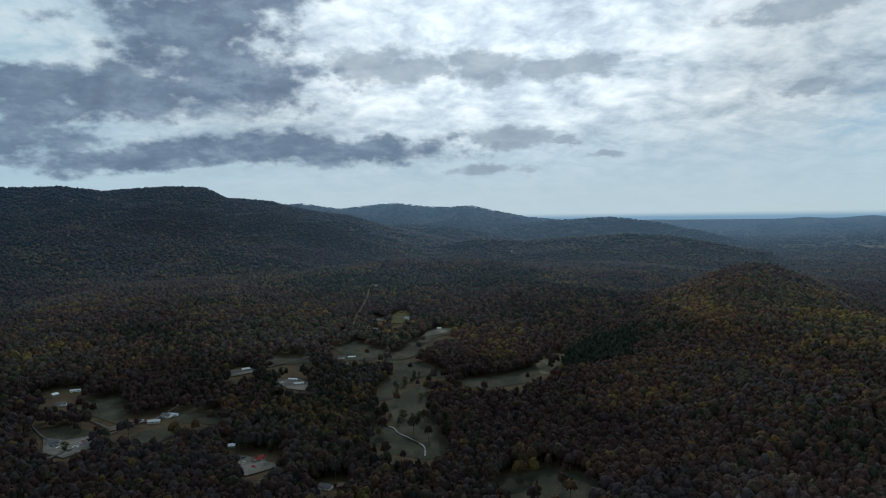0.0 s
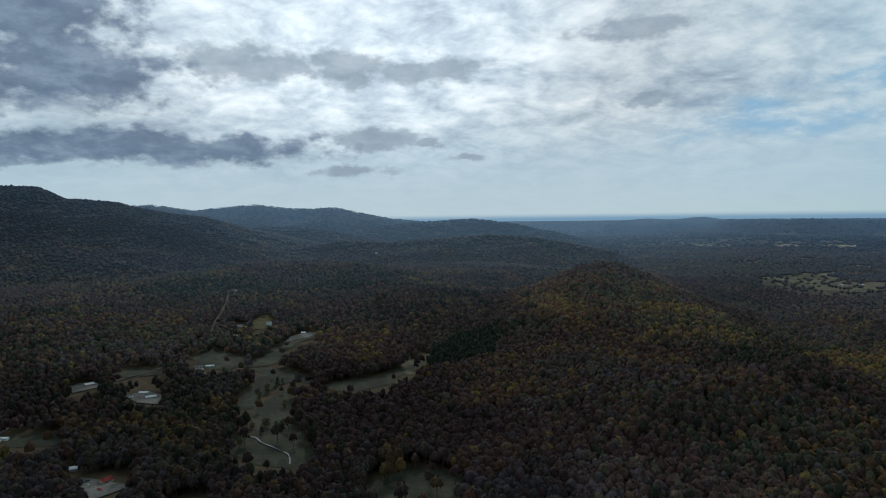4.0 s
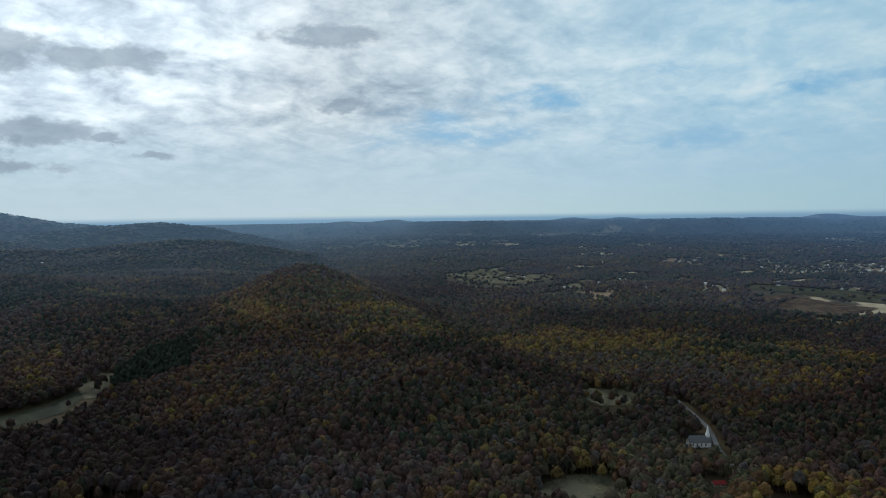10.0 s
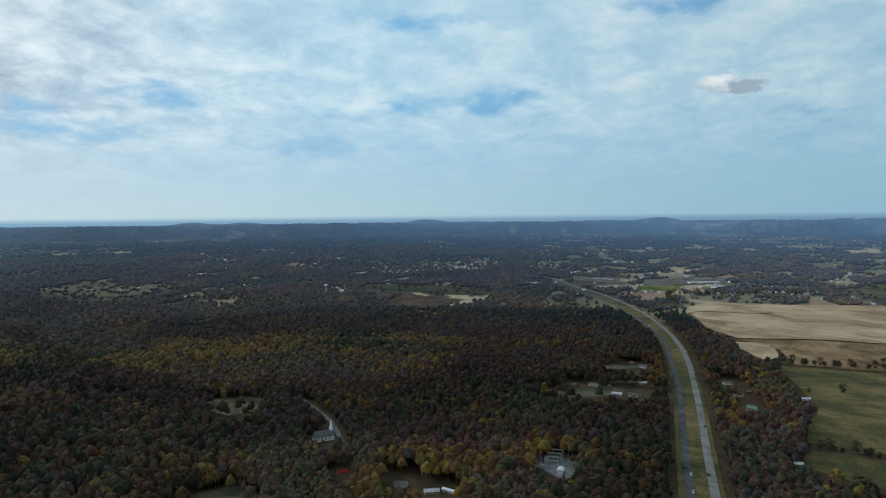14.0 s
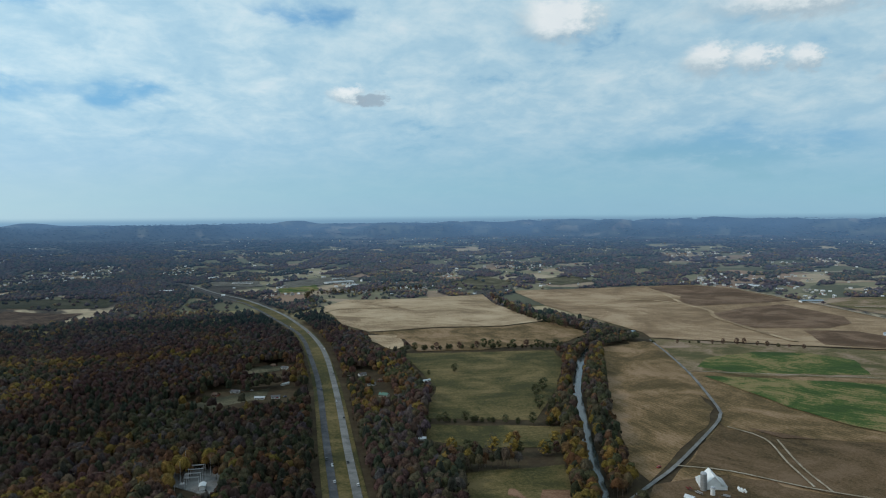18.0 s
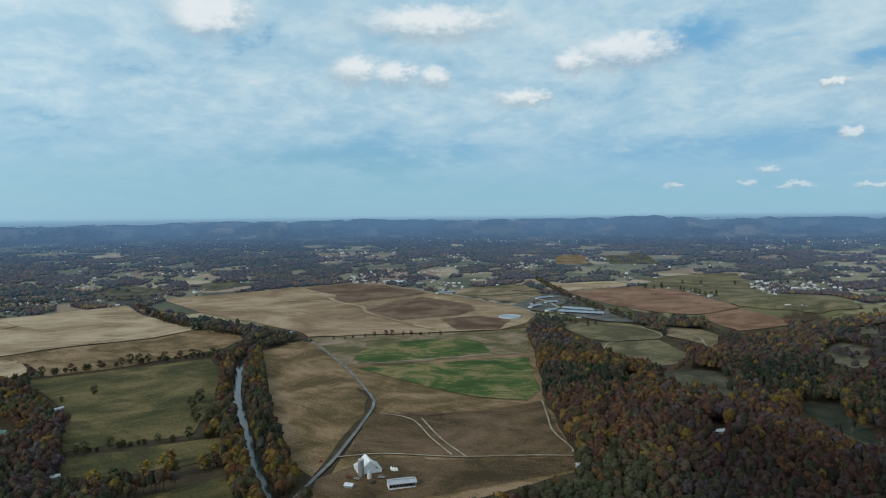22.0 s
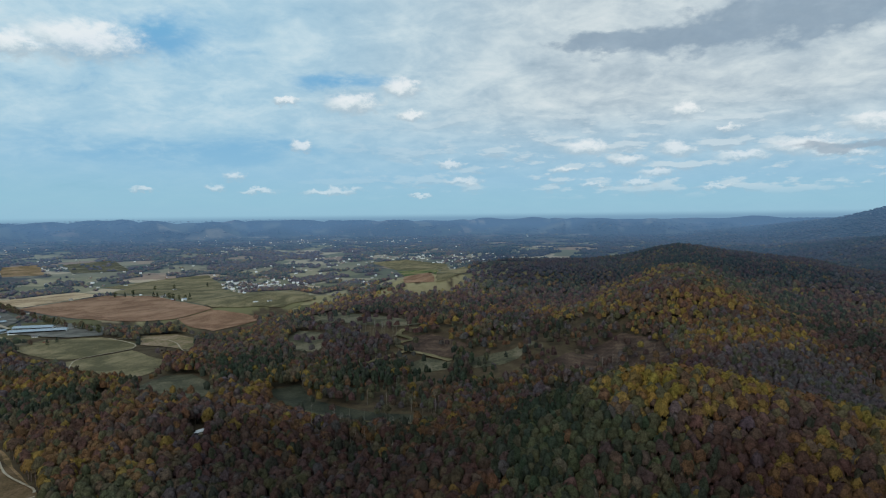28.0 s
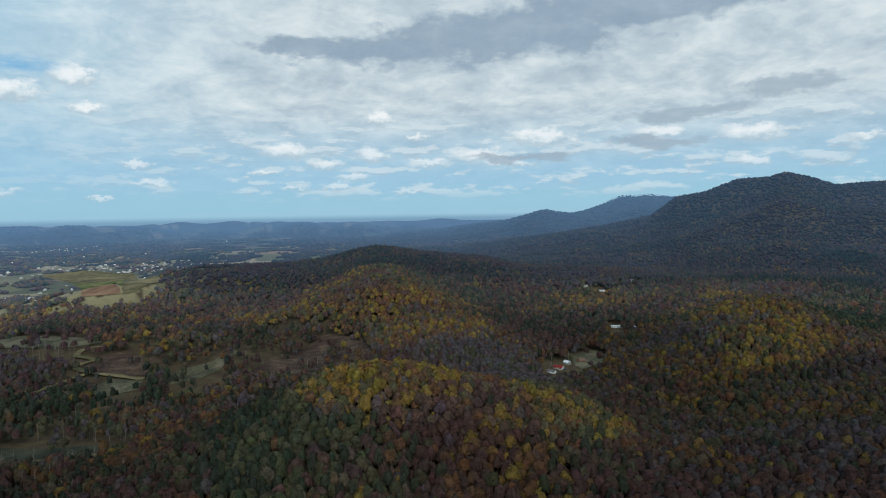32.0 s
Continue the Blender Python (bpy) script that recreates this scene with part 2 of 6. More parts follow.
    bg = n.add("ShaderNodeBackground")
    n.put(bg.inputs[0], col)
    n.put(bg.inputs[1], n.ramp(sunward, 20.0, 110.0, 1.36, 1.03))
    out = n.add("ShaderNodeOutputWorld")
    n.put(out.inputs[0], bg.outputs[0])


sky()
sun = new("sun", bpy.data.lights.new("sun", "SUN"))
sun.data.energy, sun.data.angle, sun.data.color = 1.3, radians(5.0), (1.0, 0.95, 0.88)
b, e = radians(SUN_BEARING), radians(SUN_HEIGHT)
sun.matrix_world = look((-math.sin(b) * 3000, math.cos(b) * 3000, 3000 * math.tan(e)), (0, 0, 0))

# ---------------------------------------------------------------- materials


def material(name, rough=0.9, gloss=0.15):
    m = bpy.data.materials.new(name)
    m.use_nodes = True
    n = Nodes(m.node_tree)
    p = n.add("ShaderNodeBsdfPrincipled")
    p.inputs["Roughness"].default_value = rough
    p.inputs["Specular IOR Level"].default_value = gloss
    o = n.add("ShaderNodeOutputMaterial")
    n.put(o.inputs[0], p.outputs[0])
    return m, n, p


def place(n):
    return n.add("ShaderNodeNewGeometry").outputs["Position"]


def relief(n, p, v, strength, distance):
    k = n.add("ShaderNodeBump")
    k.inputs["Strength"].default_value, k.inputs["Distance"].default_value = strength, distance
    n.put(k.inputs["Height"], v)
    n.put(p.inputs["Normal"], k.outputs[0])


def earth(name, stops, scale=0.02, grain=0.25, rows=0.0, angle=0.0, rough=0.95, bump=0.4):
    """Soil, grass and crops: broad patches, fine grain and, where rows is set, drill rows that many metres apart."""
    m, n, p = material(name, rough, 0.15)
    p.inputs["Sheen Weight"].default_value, p.inputs["Sheen Roughness"].default_value = 0.0, 0.6
    at = place(n)
    turn = n.add("ShaderNodeVectorRotate", rotation_type="Z_AXIS")
    n.put(turn.inputs["Vector"], at)
    turn.inputs["Angle"].default_value = radians(angle)
    along = n.vec("MULTIPLY", turn.outputs[0], (1.0, 0.3, 1.0))
    big = n.noise(at, scale, 6, 0.62, 0.8).outputs["Fac"]
    strip = n.noise(along, 0.06, 5, 0.65, 0.3).outputs["Fac"]          # passes of the plough, the mower and the herd
    small = n.noise(at, grain * 1.7, 7, 0.78).outputs["Fac"]
    v = n.math("ADD", n.math("MULTIPLY", big, 0.46), n.math("MULTIPLY", small, 0.34))
    v = n.math("ADD", v, n.math("MULTIPLY", strip, 0.20))
    v = n.math("MULTIPLY_ADD", n.math("SUBTRACT", v, 0.5), 3.2, 0.5)
    if rows:
        w = n.add("ShaderNodeTexWave", wave_type="BANDS", bands_direction="X")
        n.put(w.inputs["Vector"], turn.outputs[0])
        w.inputs["Scale"].default_value = 0.314 / rows
        w.inputs["Distortion"].default_value = 1.2
        w.inputs["Detail"].default_value = 3
        w.inputs["Detail Scale"].default_value = 0.6
        v = n.math("ADD", v, n.math("MULTIPLY", n.math("SUBTRACT", w.outputs["Fac"], 0.5), 0.07))
    n.put(p.inputs["Base Color"], n.curve(v, stops))
    relief(n, p, small, bump, 0.6)
    return m


def haze_glow(n, p):
    """Haze painted as emission on far land and woods: bluer and paler towards the horizon, more so below the sun."""
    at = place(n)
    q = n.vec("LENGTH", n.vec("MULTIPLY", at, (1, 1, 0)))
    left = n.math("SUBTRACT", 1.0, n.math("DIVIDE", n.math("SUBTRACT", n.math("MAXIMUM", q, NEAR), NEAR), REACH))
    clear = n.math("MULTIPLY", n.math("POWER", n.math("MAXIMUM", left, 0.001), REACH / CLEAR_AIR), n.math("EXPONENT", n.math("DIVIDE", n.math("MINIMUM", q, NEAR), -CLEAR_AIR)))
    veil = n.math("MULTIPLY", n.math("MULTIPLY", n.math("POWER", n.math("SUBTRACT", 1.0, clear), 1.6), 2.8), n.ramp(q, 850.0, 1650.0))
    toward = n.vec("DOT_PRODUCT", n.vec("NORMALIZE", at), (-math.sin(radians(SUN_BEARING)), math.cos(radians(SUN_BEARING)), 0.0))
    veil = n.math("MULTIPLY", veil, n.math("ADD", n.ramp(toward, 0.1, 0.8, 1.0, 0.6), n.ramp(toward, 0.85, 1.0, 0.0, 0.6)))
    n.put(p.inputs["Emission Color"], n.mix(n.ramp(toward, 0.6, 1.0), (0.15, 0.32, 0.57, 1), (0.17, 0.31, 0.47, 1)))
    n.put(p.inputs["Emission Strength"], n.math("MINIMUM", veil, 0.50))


def leaves(name="autumn_leaves", far=False):
    m, n, p = material(name, 0.8, 0.04)
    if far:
        haze_glow(n, p)
    a = n.add("ShaderNodeAttribute", attribute_name="leaf")
    at = place(n)
    fine = n.noise(at, 1.1, 5, 0.75).outputs["Fac"]
    broad = n.noise(at, 0.3, 3, 0.6).outputs["Fac"]
    k = n.ramp(n.math("ADD", n.math("MULTIPLY", fine, 0.6), n.math("MULTIPLY", broad, 0.4)), 0.36, 0.64, 0.45, 1.85)
    c = n.vec("SCALE", a.outputs["Color"])
    n.put(c.node.inputs["Scale"], k)
    n.put(p.inputs["Base Color"], c)
    relief(n, p, fine, 0.8, 1.2)
    return m


def painted(name, col, rough=0.6, gloss=0.3, dirt=0.25, scale=0.5):
    m, n, p = material(name, rough, gloss)
    at = place(n)
    v = n.noise(at, scale, 5, 0.65).outputs["Fac"]
    w = n.noise(at, scale * 7, 4, 0.6).outputs["Fac"]
    k = n.math("ADD", n.math("MULTIPLY", v, 0.7), n.math("MULTIPLY", w, 0.3))
    dull = tuple(c * (1 - dirt) * 0.9 for c in col)
    n.put(p.inputs["Base Color"], n.curve(k, [(0.3, dull), (0.6, col)]))
    relief(n, p, w, 0.15, 0.05)
    return m


NEAR, REACH, CLEAR_AIR = 2200.0, 2650.0, 20000.0
SOIL = {
    "stubble": earth("corn_stubble", [(0.30, (0.190, 0.130, 0.078)), (0.45, (0.300, 0.215, 0.130)), (0.58, (0.375, 0.278, 0.175)), (0.70, (0.44, 0.335, 0.222))], 0.008, 0.3, 7.0, 30),
    "tilled": earth("harvested_soil", [(0.32, (0.078, 0.046, 0.026)), (0.5, (0.125, 0.076, 0.046)), (0.66, (0.185, 0.12, 0.078))], 0.012, 0.3, 6.0, 20),
    "oat": earth("pale_brown_stubble", [(0.3, (0.168, 0.11, 0.063)), (0.45, (0.241, 0.162, 0.095)), (0.58, (0.308, 0.215, 0.131)), (0.7, (0.381, 0.28, 0.179))], 0.006, 0.3, 7.0, 30),
    "weedy": earth("dry_weedy_grass", [(0.3, (0.074, 0.07, 0.028)), (0.44, (0.131, 0.104, 0.049)), (0.56, (0.193, 0.14, 0.083)), (0.7, (0.275, 0.197, 0.144))], 0.014, 0.25),
    "clover": earth("green_cover_crop", [(0.3, (0.029, 0.055, 0.013)), (0.44, (0.046, 0.082, 0.017)), (0.53, (0.083, 0.099, 0.026)), (0.64, (0.202, 0.156, 0.068))], 0.016, 0.25, 9.0, 60),
    "glade": earth("olive_glade_grass", [(0.32, (0.039, 0.038, 0.023)), (0.46, (0.064, 0.061, 0.037)), (0.58, (0.095, 0.086, 0.053)), (0.70, (0.141, 0.122, 0.081))], 0.02, 0.2),
    # meadow grass with cloud shadow painted in as a darker tone
    "meadow": earth("cloud_shaded_meadow", [(0.32, (0.017, 0.020, 0.014)), (0.46, (0.025, 0.028, 0.017)), (0.58, (0.036, 0.037, 0.023)), (0.70, (0.053, 0.051, 0.034))], 0.02, 0.2),
    # cut-over slopes; also red clay fields with cloud shade painted in
    "cutover": earth("brown_slope_and_shaded_clay", [(0.32, (0.030, 0.018, 0.014)), (0.46, (0.048, 0.031, 0.023)), (0.58, (0.069, 0.044, 0.031)), (0.72, (0.100, 0.069, 0.048))], 0.03, 0.25, 12.0, 100),
    "fallow": earth("brown_fallow_grass", [(0.3, (0.077, 0.053, 0.022)), (0.44, (0.138, 0.092, 0.041)), (0.57, (0.204, 0.13, 0.067)), (0.72, (0.274, 0.181, 0.109))], 0.012, 0.28, 5.0, 75),
    "dusky": earth("dusky_farm_grass", [(0.30, (0.043, 0.029, 0.014)), (0.44, (0.076, 0.051, 0.023)), (0.57, (0.113, 0.071, 0.037)), (0.72, (0.152, 0.100, 0.060))], 0.012, 0.28, 0.0, 75),
    # pasture: grazed grass with cloud shade kept in its darker colour
    "pasture": earth("shaded_pasture", [(0.32, (0.045, 0.044, 0.016)), (0.46, (0.074, 0.064, 0.022)), (0.58, (0.110, 0.087, 0.034)), (0.72, (0.160, 0.119, 0.053))], 0.012, 0.2),
    "redsoil": earth("red_clay_field", [(0.30, (0.126, 0.066, 0.037)), (0.48, (0.194, 0.108, 0.064)), (0.66, (0.262, 0.155, 0.098))], 0.012, 0.3, 6.0, 15),
}
# paddock: such grazed grass again, in its sunlit tone
SOIL["paddock"] = earth("sunlit_paddock", [(0.32, (0.070, 0.062, 0.030)), (0.46, (0.112, 0.095, 0.048)), (0.58, (0.155, 0.125, 0.066)), (0.72, (0.205, 0.165, 0.092))], 0.012, 0.2)
SOIL["base"] = SOIL["fallow"]
SOIL["yard"] = earth("gravel_yard", [(0.3, (0.065, 0.062, 0.055)), (0.5, (0.10, 0.096, 0.085)), (0.7, (0.155, 0.148, 0.132))], 0.03, 0.6)
ASPHALT = earth("worn_asphalt", [(0.3, (0.075, 0.077, 0.083)), (0.5, (0.115, 0.117, 0.123)), (0.7, (0.16, 0.16, 0.165))], 0.05, 0.8, 0, 0, 0.85, 0.1)
DARK_ROAD = earth("dark_asphalt", [(0.3, (0.045, 0.046, 0.05)), (0.5, (0.07, 0.071, 0.076)), (0.7, (0.10, 0.10, 0.104))], 0.05, 0.8, 0, 0, 0.85, 0.1)
CONCRETE = earth("pale_concrete", [(0.3, (0.115, 0.115, 0.112)), (0.5, (0.155, 0.155, 0.15)), (0.7, (0.205, 0.205, 0.20))], 0.06, 0.8, 0, 0, 0.85, 0.1)
GRAVEL = earth("gravel_track", [(0.3, (0.20, 0.165, 0.115)), (0.5, (0.29, 0.245, 0.18)), (0.7, (0.38, 0.335, 0.26))], 0.08, 0.9)
LEAF = leaves()
# crowns of the far woods, with painted haze emission
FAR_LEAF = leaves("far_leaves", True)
BARK = painted("bark", (0.11, 0.085, 0.065), 0.9, 0.1, 0.4, 1.5)
PALE_BARK = painted("pale_bark", (0.19, 0.17, 0.15), 0.9, 0.1, 0.4, 0.8)
WHITE = painted("white_paint", (0.84, 0.84, 0.82), 0.55, 0.3, 0.08, 0.4)
TIN = painted("weathered_tin", (0.42, 0.44, 0.46), 0.45, 0.5, 0.3, 0.3)
SHINGLE = painted("grey_shingle", (0.13, 0.13, 0.135), 0.9, 0.1, 0.3, 0.8)
RED_ROOF = painted("red_metal_roof", (0.20, 0.022, 0.022), 0.75, 0.12, 0.25, 0.4)
BRICK = painted("red_brick", (0.25, 0.10, 0.07), 0.85, 0.1, 0.3, 0.8)
SIDING = painted("beige_siding", (0.55, 0.50, 0.42), 0.7, 0.2, 0.2, 0.5)
STEEL = painted("galvanised_steel", (0.36, 0.37, 0.38), 0.4, 0.5, 0.25, 0.6)
DARK_GLASS = painted("dark_glass", (0.03, 0.035, 0.04), 0.12, 0.5, 0.1, 0.5)
WOOD_POLE = painted("weathered_pole", (0.17, 0.14, 0.11), 0.9, 0.1, 0.3, 1.0)


def land_material(name="land", far=False, tint=0.0):
    """Woodland floor on the hills, a patchwork of grass, crops and stubble on the plain."""
    m, n, p = material(name, 0.95, 0.05)
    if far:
        haze_glow(n, p)
    at = place(n)
    flatten = n.vec("MULTIPLY", at, (1, 1, 0))
    wob = n.noise(flatten, 0.006, 3, 0.5)
    q = n.vec("ADD", flatten, n.vec("SCALE", n.vec("SUBTRACT", wob.outputs["Color"], (0.5, 0.5, 0.5))))
    q.node.inputs[1].links[0].from_node.inputs["Scale"].default_value = 90
    cells = n.add("ShaderNodeTexVoronoi", distance="CHEBYCHEV")
    n.put(cells.inputs["Vector"], q)
    cells.inputs["Scale"].default_value = 0.0052
    tone = n.add("ShaderNodeSeparateColor")
    n.put(tone.inputs[0], cells.outputs["Color"])
    plots = n.curve(tone.outputs[0], [(0.0, (0.075, 0.075, 0.040)), (0.25, (0.150, 0.138, 0.069)), (0.42, (0.275, 0.231, 0.131)), (0.6, (0.125, 0.119, 0.062)), (0.74, (0.450, 0.362, 0.237)), (0.92, (0.275, 0.175, 0.112))])
    grain = n.noise(at, 0.03, 6, 0.65).outputs["Fac"]
    plots = n.mix(n.ramp(grain, 0.42, 0.7, 0.0, 0.5), plots, (0.13, 0.115, 0.055, 1))
    litter = n.curve(n.noise(at, 0.05, 6, 0.7).outputs["Fac"], [(0.3, (0.035, 0.026, 0.018)), (0.5, (0.06, 0.045, 0.028)), (0.7, (0.085, 0.07, 0.04))])
    a = n.add("ShaderNodeAttribute", attribute_name="wooded")
    # tint sinks the far ground towards a dark haze blue
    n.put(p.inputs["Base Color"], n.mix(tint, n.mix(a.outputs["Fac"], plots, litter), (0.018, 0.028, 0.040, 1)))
    relief(n, p, grain, 0.5, 2.0)
    return m

# ---------------------------------------------------------------- the lie of the land
H = 200.0            # the camera's height over the valley floor


def spread(r):
    """Plan distance of land that truly lies r metres off: the far plain is drawn in so that it ends inside five kilometres."""
    r = np.asarray(r, float)
    return np.where(r <= NEAR, r, NEAR + REACH * (1 - np.exp(-(np.maximum(r, NEAR) - NEAR) / REACH)))


def true_range(q):
    q = np.asarray(q, float)
    u = np.clip((np.maximum(q, NEAR) - NEAR) / REACH, 0, 0.9995)
    return np.where(q <= NEAR, q, NEAR - REACH * np.log(1 - u))


def wave(x, y, scale, seed):
    """Smooth rolling noise, about -1 to 1."""
    s = 0.0
    for k in range(6):
        a = seed * 1.7 + k * 2.399
        f = (0.55 + 0.3 * k) / scale
        s = s + np.sin((x * math.cos(a) + y * math.sin(a)) * f * 2 + seed * 5.1 + k * 1.3) * np.cos((x * math.sin(a * 1.3) - y * math.cos(a * 1.3)) * f * 1.6 + k) / (1 + 0.35 * k)
    return s / 2.2


def soft(a, b, v):
    u = np.clip((v - a) / (b - a), 0, 1)
    return u * u * (3 - 2 * u)


# hills: bearing, distance, height, half-length along the view, half-width across it, turn of the axis
HILLS = [
    (-25.2, 1402, 74, 308, 96, -4), (-34.5, 1000, 25, 227, 60, 10), (-18.2, 1284, 14, 171, 179, 8), (-25.9, 706, 18, 89, 69, 0),
    (-41.3, 797, 13, 309, 48, -29), (-188.2, 529, 64, 64, 81, -1), (-203.6, 533, 26, 100, 49, -2), (-178.8, 405, 14, 99, 84, 6),
    (-189.7, 1164, 67, 188, 74, 7), (-188.3, 1867, 92, 371, 108, 6), (-183.1, 1085, 29, 85, 54, 1), (-194.2, 859, 20, 144, 64, -5),
    (-220.1, 971, 47, 121, 64, 3), (-231.0, 933, 18, 109, 117, -32),
]
LOW_HILLS = [
    (-171.5, 1000, 20, 80, 80, 0), (-177.0, 900, 16, 70, 55, 0), (-163.0, 1080, 24, 100, 80, 0),
    (-146.0, 620, 16, 150, 80, 0), (-139.5, 760, 12, 120, 55, 0), (-152.5, 880, 10, 90, 70, 0), (-155.0, 1560, 22, 150, 110, 0), (-167.0, 1500, 45, 200, 120, 0), (-174.0, 1700, 55, 240, 110, 0), (-181.0, 1650, 60, 220, 110, 0), (-196.0, 1800, 60, 260, 120, 0), (-203.0, 1500, 35, 220, 150, 0),
    (-224.0, 1500, 50, 300, 220, 0), (-210.0, 1900, 40, 400, 220, 0), (-232.0, 620, 22, 120, 120, 0),
    (10.0, 1700, 45, 300, 240, 0), (26.0, 1250, 38, 260, 200, 0), (-8.0, 1350, 26, 220, 120, 0), (-14.0, 2000, 46, 300, 200, 0), (2.0, 2100, 50, 300, 200, 0), (-4.0, 1750, 30, 200, 150, 0), (-33.0, 2150, 20, 260, 200, 0), (24.0, 1800, 30, 260, 200, 0),
]
# long ridges: distance of the crest, reach of the foot before and behind, and pairs of bearing and height over the eye in degrees
RIDGES = [
    (3000, 1500, 1500, [(-8, -4.0), (-2, -2.4), (2, -1.5), (4.5, -0.85), (7.8, 0.2), (10.6, 0.55), (12.9, 0.95), (14.2, 1.3), (17.8, 1.55), (19.3, 2.4), (22, 2.45), (26.8, 2.2), (29.5, 2.6), (31.5, 2.4), (33, 2.35), (45, 2.4), (60, 2.9), (80, 2.3), (100, 2.7), (120, 2.0), (130, 2.1), (132.5, 2.0), (135.2, 1.85), (137, 2.5), (138.5, 2.9), (139.6, 2.52), (141.8, 2.38), (144.1, 1.45), (146.2, 1.15), (148.3, -0.5), (150.6, -1.1), (154, -1.6), (158, -2.2), (166, -3.6), (174, -4.5)]),
    (4300, 700, 500, [(-18, -1.6), (-11, -0.5), (-7, -0.1), (-5.8, 0.2), (-4.2, 0.5), (-2.3, 0.93), (-0.8, 0.82), (1.1, 0.85), (4, 1.2), (6.4, 1.0), (8.7, 0.75), (12, 1.22), (16, 0.9), (60, 0.9), (120, 0.6), (139, 0.9), (146, 1.15), (148.3, 1.42), (150.6, 1.38), (152.4, 0.6), (154.4, 0.02), (155.8, 0.16), (156.8, 0.37), (158.7, -0.15), (160, -0.5), (166, -1.2), (176, -2.0)]),
    (3500, 600, 500, [(-9, -2.6), (-4.4, -1.55), (-2.5, -1.2), (0.4, -0.72), (3.2, -0.58), (5.1, -0.75), (9, -1.2), (14, -2.6)]),
    (3900, 500, 300, [(-24, -2.2), (-18.2, -0.7), (-15.8, -0.3), (-14, -0.12), (-12.1, -0.22), (-9.2, -0.35), (-5, -0.9), (-2, -2.0)]),
    (2700, 500, 450, [(-26, -3.2), (-19, -1.9), (-15, -1.7), (-11, -2.0), (-7, -2.3), (-3, -2.0), (1, -2.6), (6, -3.4)]),
    (4650, 300, 200, [(125, -1.0), (126, -1.0), (150, -0.5), (170, -0.45), (180, -0.3), (190, -0.37), (200, -0.3), (206, -0.17), (212, -0.27), (216, -0.02), (222, -0.22), (230, -0.22), (236, -0.2), (240, -0.12), (247, -0.27), (252, -0.2), (257, -0.32), (262, -0.36), (270, -0.46), (280, -0.4), (290, -0.48), (300, -0.42), (312, -0.5), (325, -0.44), (337, -0.5), (345, -0.55), (352, -0.9)]),
]
LATTICE = np.random.default_rng(31).random((256, 256))


def grain(x, y, scale, octaves=5, ridged=False, keep=0.5):
    """Fractal noise of the given broadest wavelength in metres, 0 to 1; ridged: sharp crests and gullies."""
    total, amount, weight = 0.0, 1.0, 0.0
    for k in range(octaves):
        u, v = x / scale * 2 ** k + 17.3 * k + 400, y / scale * 2 ** k + 9.1 * k + 400
        i, j = np.floor(u).astype(int), np.floor(v).astype(int)
        a, b = u - i, v - j
        a, b = a * a * (3 - 2 * a), b * b * (3 - 2 * b)
        i0, j0, i1, j1 = i % 256, j % 256, (i + 1) % 256, (j + 1) % 256
        s = (LATTICE[i0, j0] * (1 - a) + LATTICE[i1, j0] * a) * (1 - b) + (LATTICE[i0, j1] * (1 - a) + LATTICE[i1, j1] * a) * b
        total, weight = total + amount * (1 - np.abs(2 * s - 1) if ridged else s), weight + amount
        amount *= keep
    return total / weight


def height(x, y):
    """Height of the bare ground at (x, y)."""
    x, y = np.asarray(x, float), np.asarray(y, float)
    q = np.hypot(x, y)
    bearing = np.degrees(np.arctan2(-x, y))
    r = true_range(q)
    base = np.where(q <= NEAR, 0.0, H * (1 - q / np.maximum(r, 1.0)))
    z = base + 0.0
    gully = grain(x, y, 520.0, 4, True) - 0.62
    rise = 0.0
    for a, d, h, along, across, turn in HILLS + LOW_HILLS:
        b = math.radians(a)
        ux, uy = -math.sin(b + math.radians(turn)), math.cos(b + math.radians(turn))
        dx, dy = x + math.sin(b) * d, y - math.cos(b) * d
        e = ((dx * ux + dy * uy) / along) ** 2 + ((dx * uy - dy * ux) / across) ** 2
        rise = rise + h * np.exp(-0.5 * e)
    z = z + rise + 0.28 * np.minimum(rise, 60) * (grain(x, y, 230.0, 3, True) - 0.62)
    for d, front, back, crest in RIDGES:
        az = np.array([c[0] for c in crest], float)
        for off in (-360, 0, 360):
            el = np.interp(bearing, az + off, [c[1] for c in crest], left=-9, right=-9)
            wob = 60 * np.sin(bearing * 0.35) + 25 * np.sin(bearing * 1.3)
            s = (q - d - wob) / np.where(q < d + wob, front, back)
            fall = np.clip(1 - np.abs(s), 0, 1)
            fall = np.where(q < d + wob, fall ** 1.15, soft(0, 1, fall))
            top = H + (d + wob) * np.tan(np.radians(el)) - 10
            here = H * (1 - (d + wob) / true_range(d + wob))
            up = np.maximum(top - here, 0) * (el > -8.9)
            z = np.maximum(z, base + up * fall + np.minimum(up, 130) * 4 * fall * (1 - fall) * 0.62 * gully)
    # rolling country in the wooded valleys, level ground on the farmed plain
    wooded = 1 - soft(-64, -80, bearing) * soft(-172, -160, bearing)
    wooded = wooded * soft(650 + 450 * soft(-15, -9, bearing) * soft(60, 40, bearing), 1100 + 400 * soft(-15, -9, bearing) * soft(60, 40, bearing), q)
    z = z + wooded * (26 * (grain(x, y, 420.0, 3) - 0.5) + 7 * gully) * soft(4600, 3600, q)
    z = z + soft(-64, -80, bearing) * soft(-172, -160, bearing) * soft(1500, 2400, q) * 14 * (grain(x, y, 600.0, 3) - 0.5) * soft(4600, 3800, q)
    return z


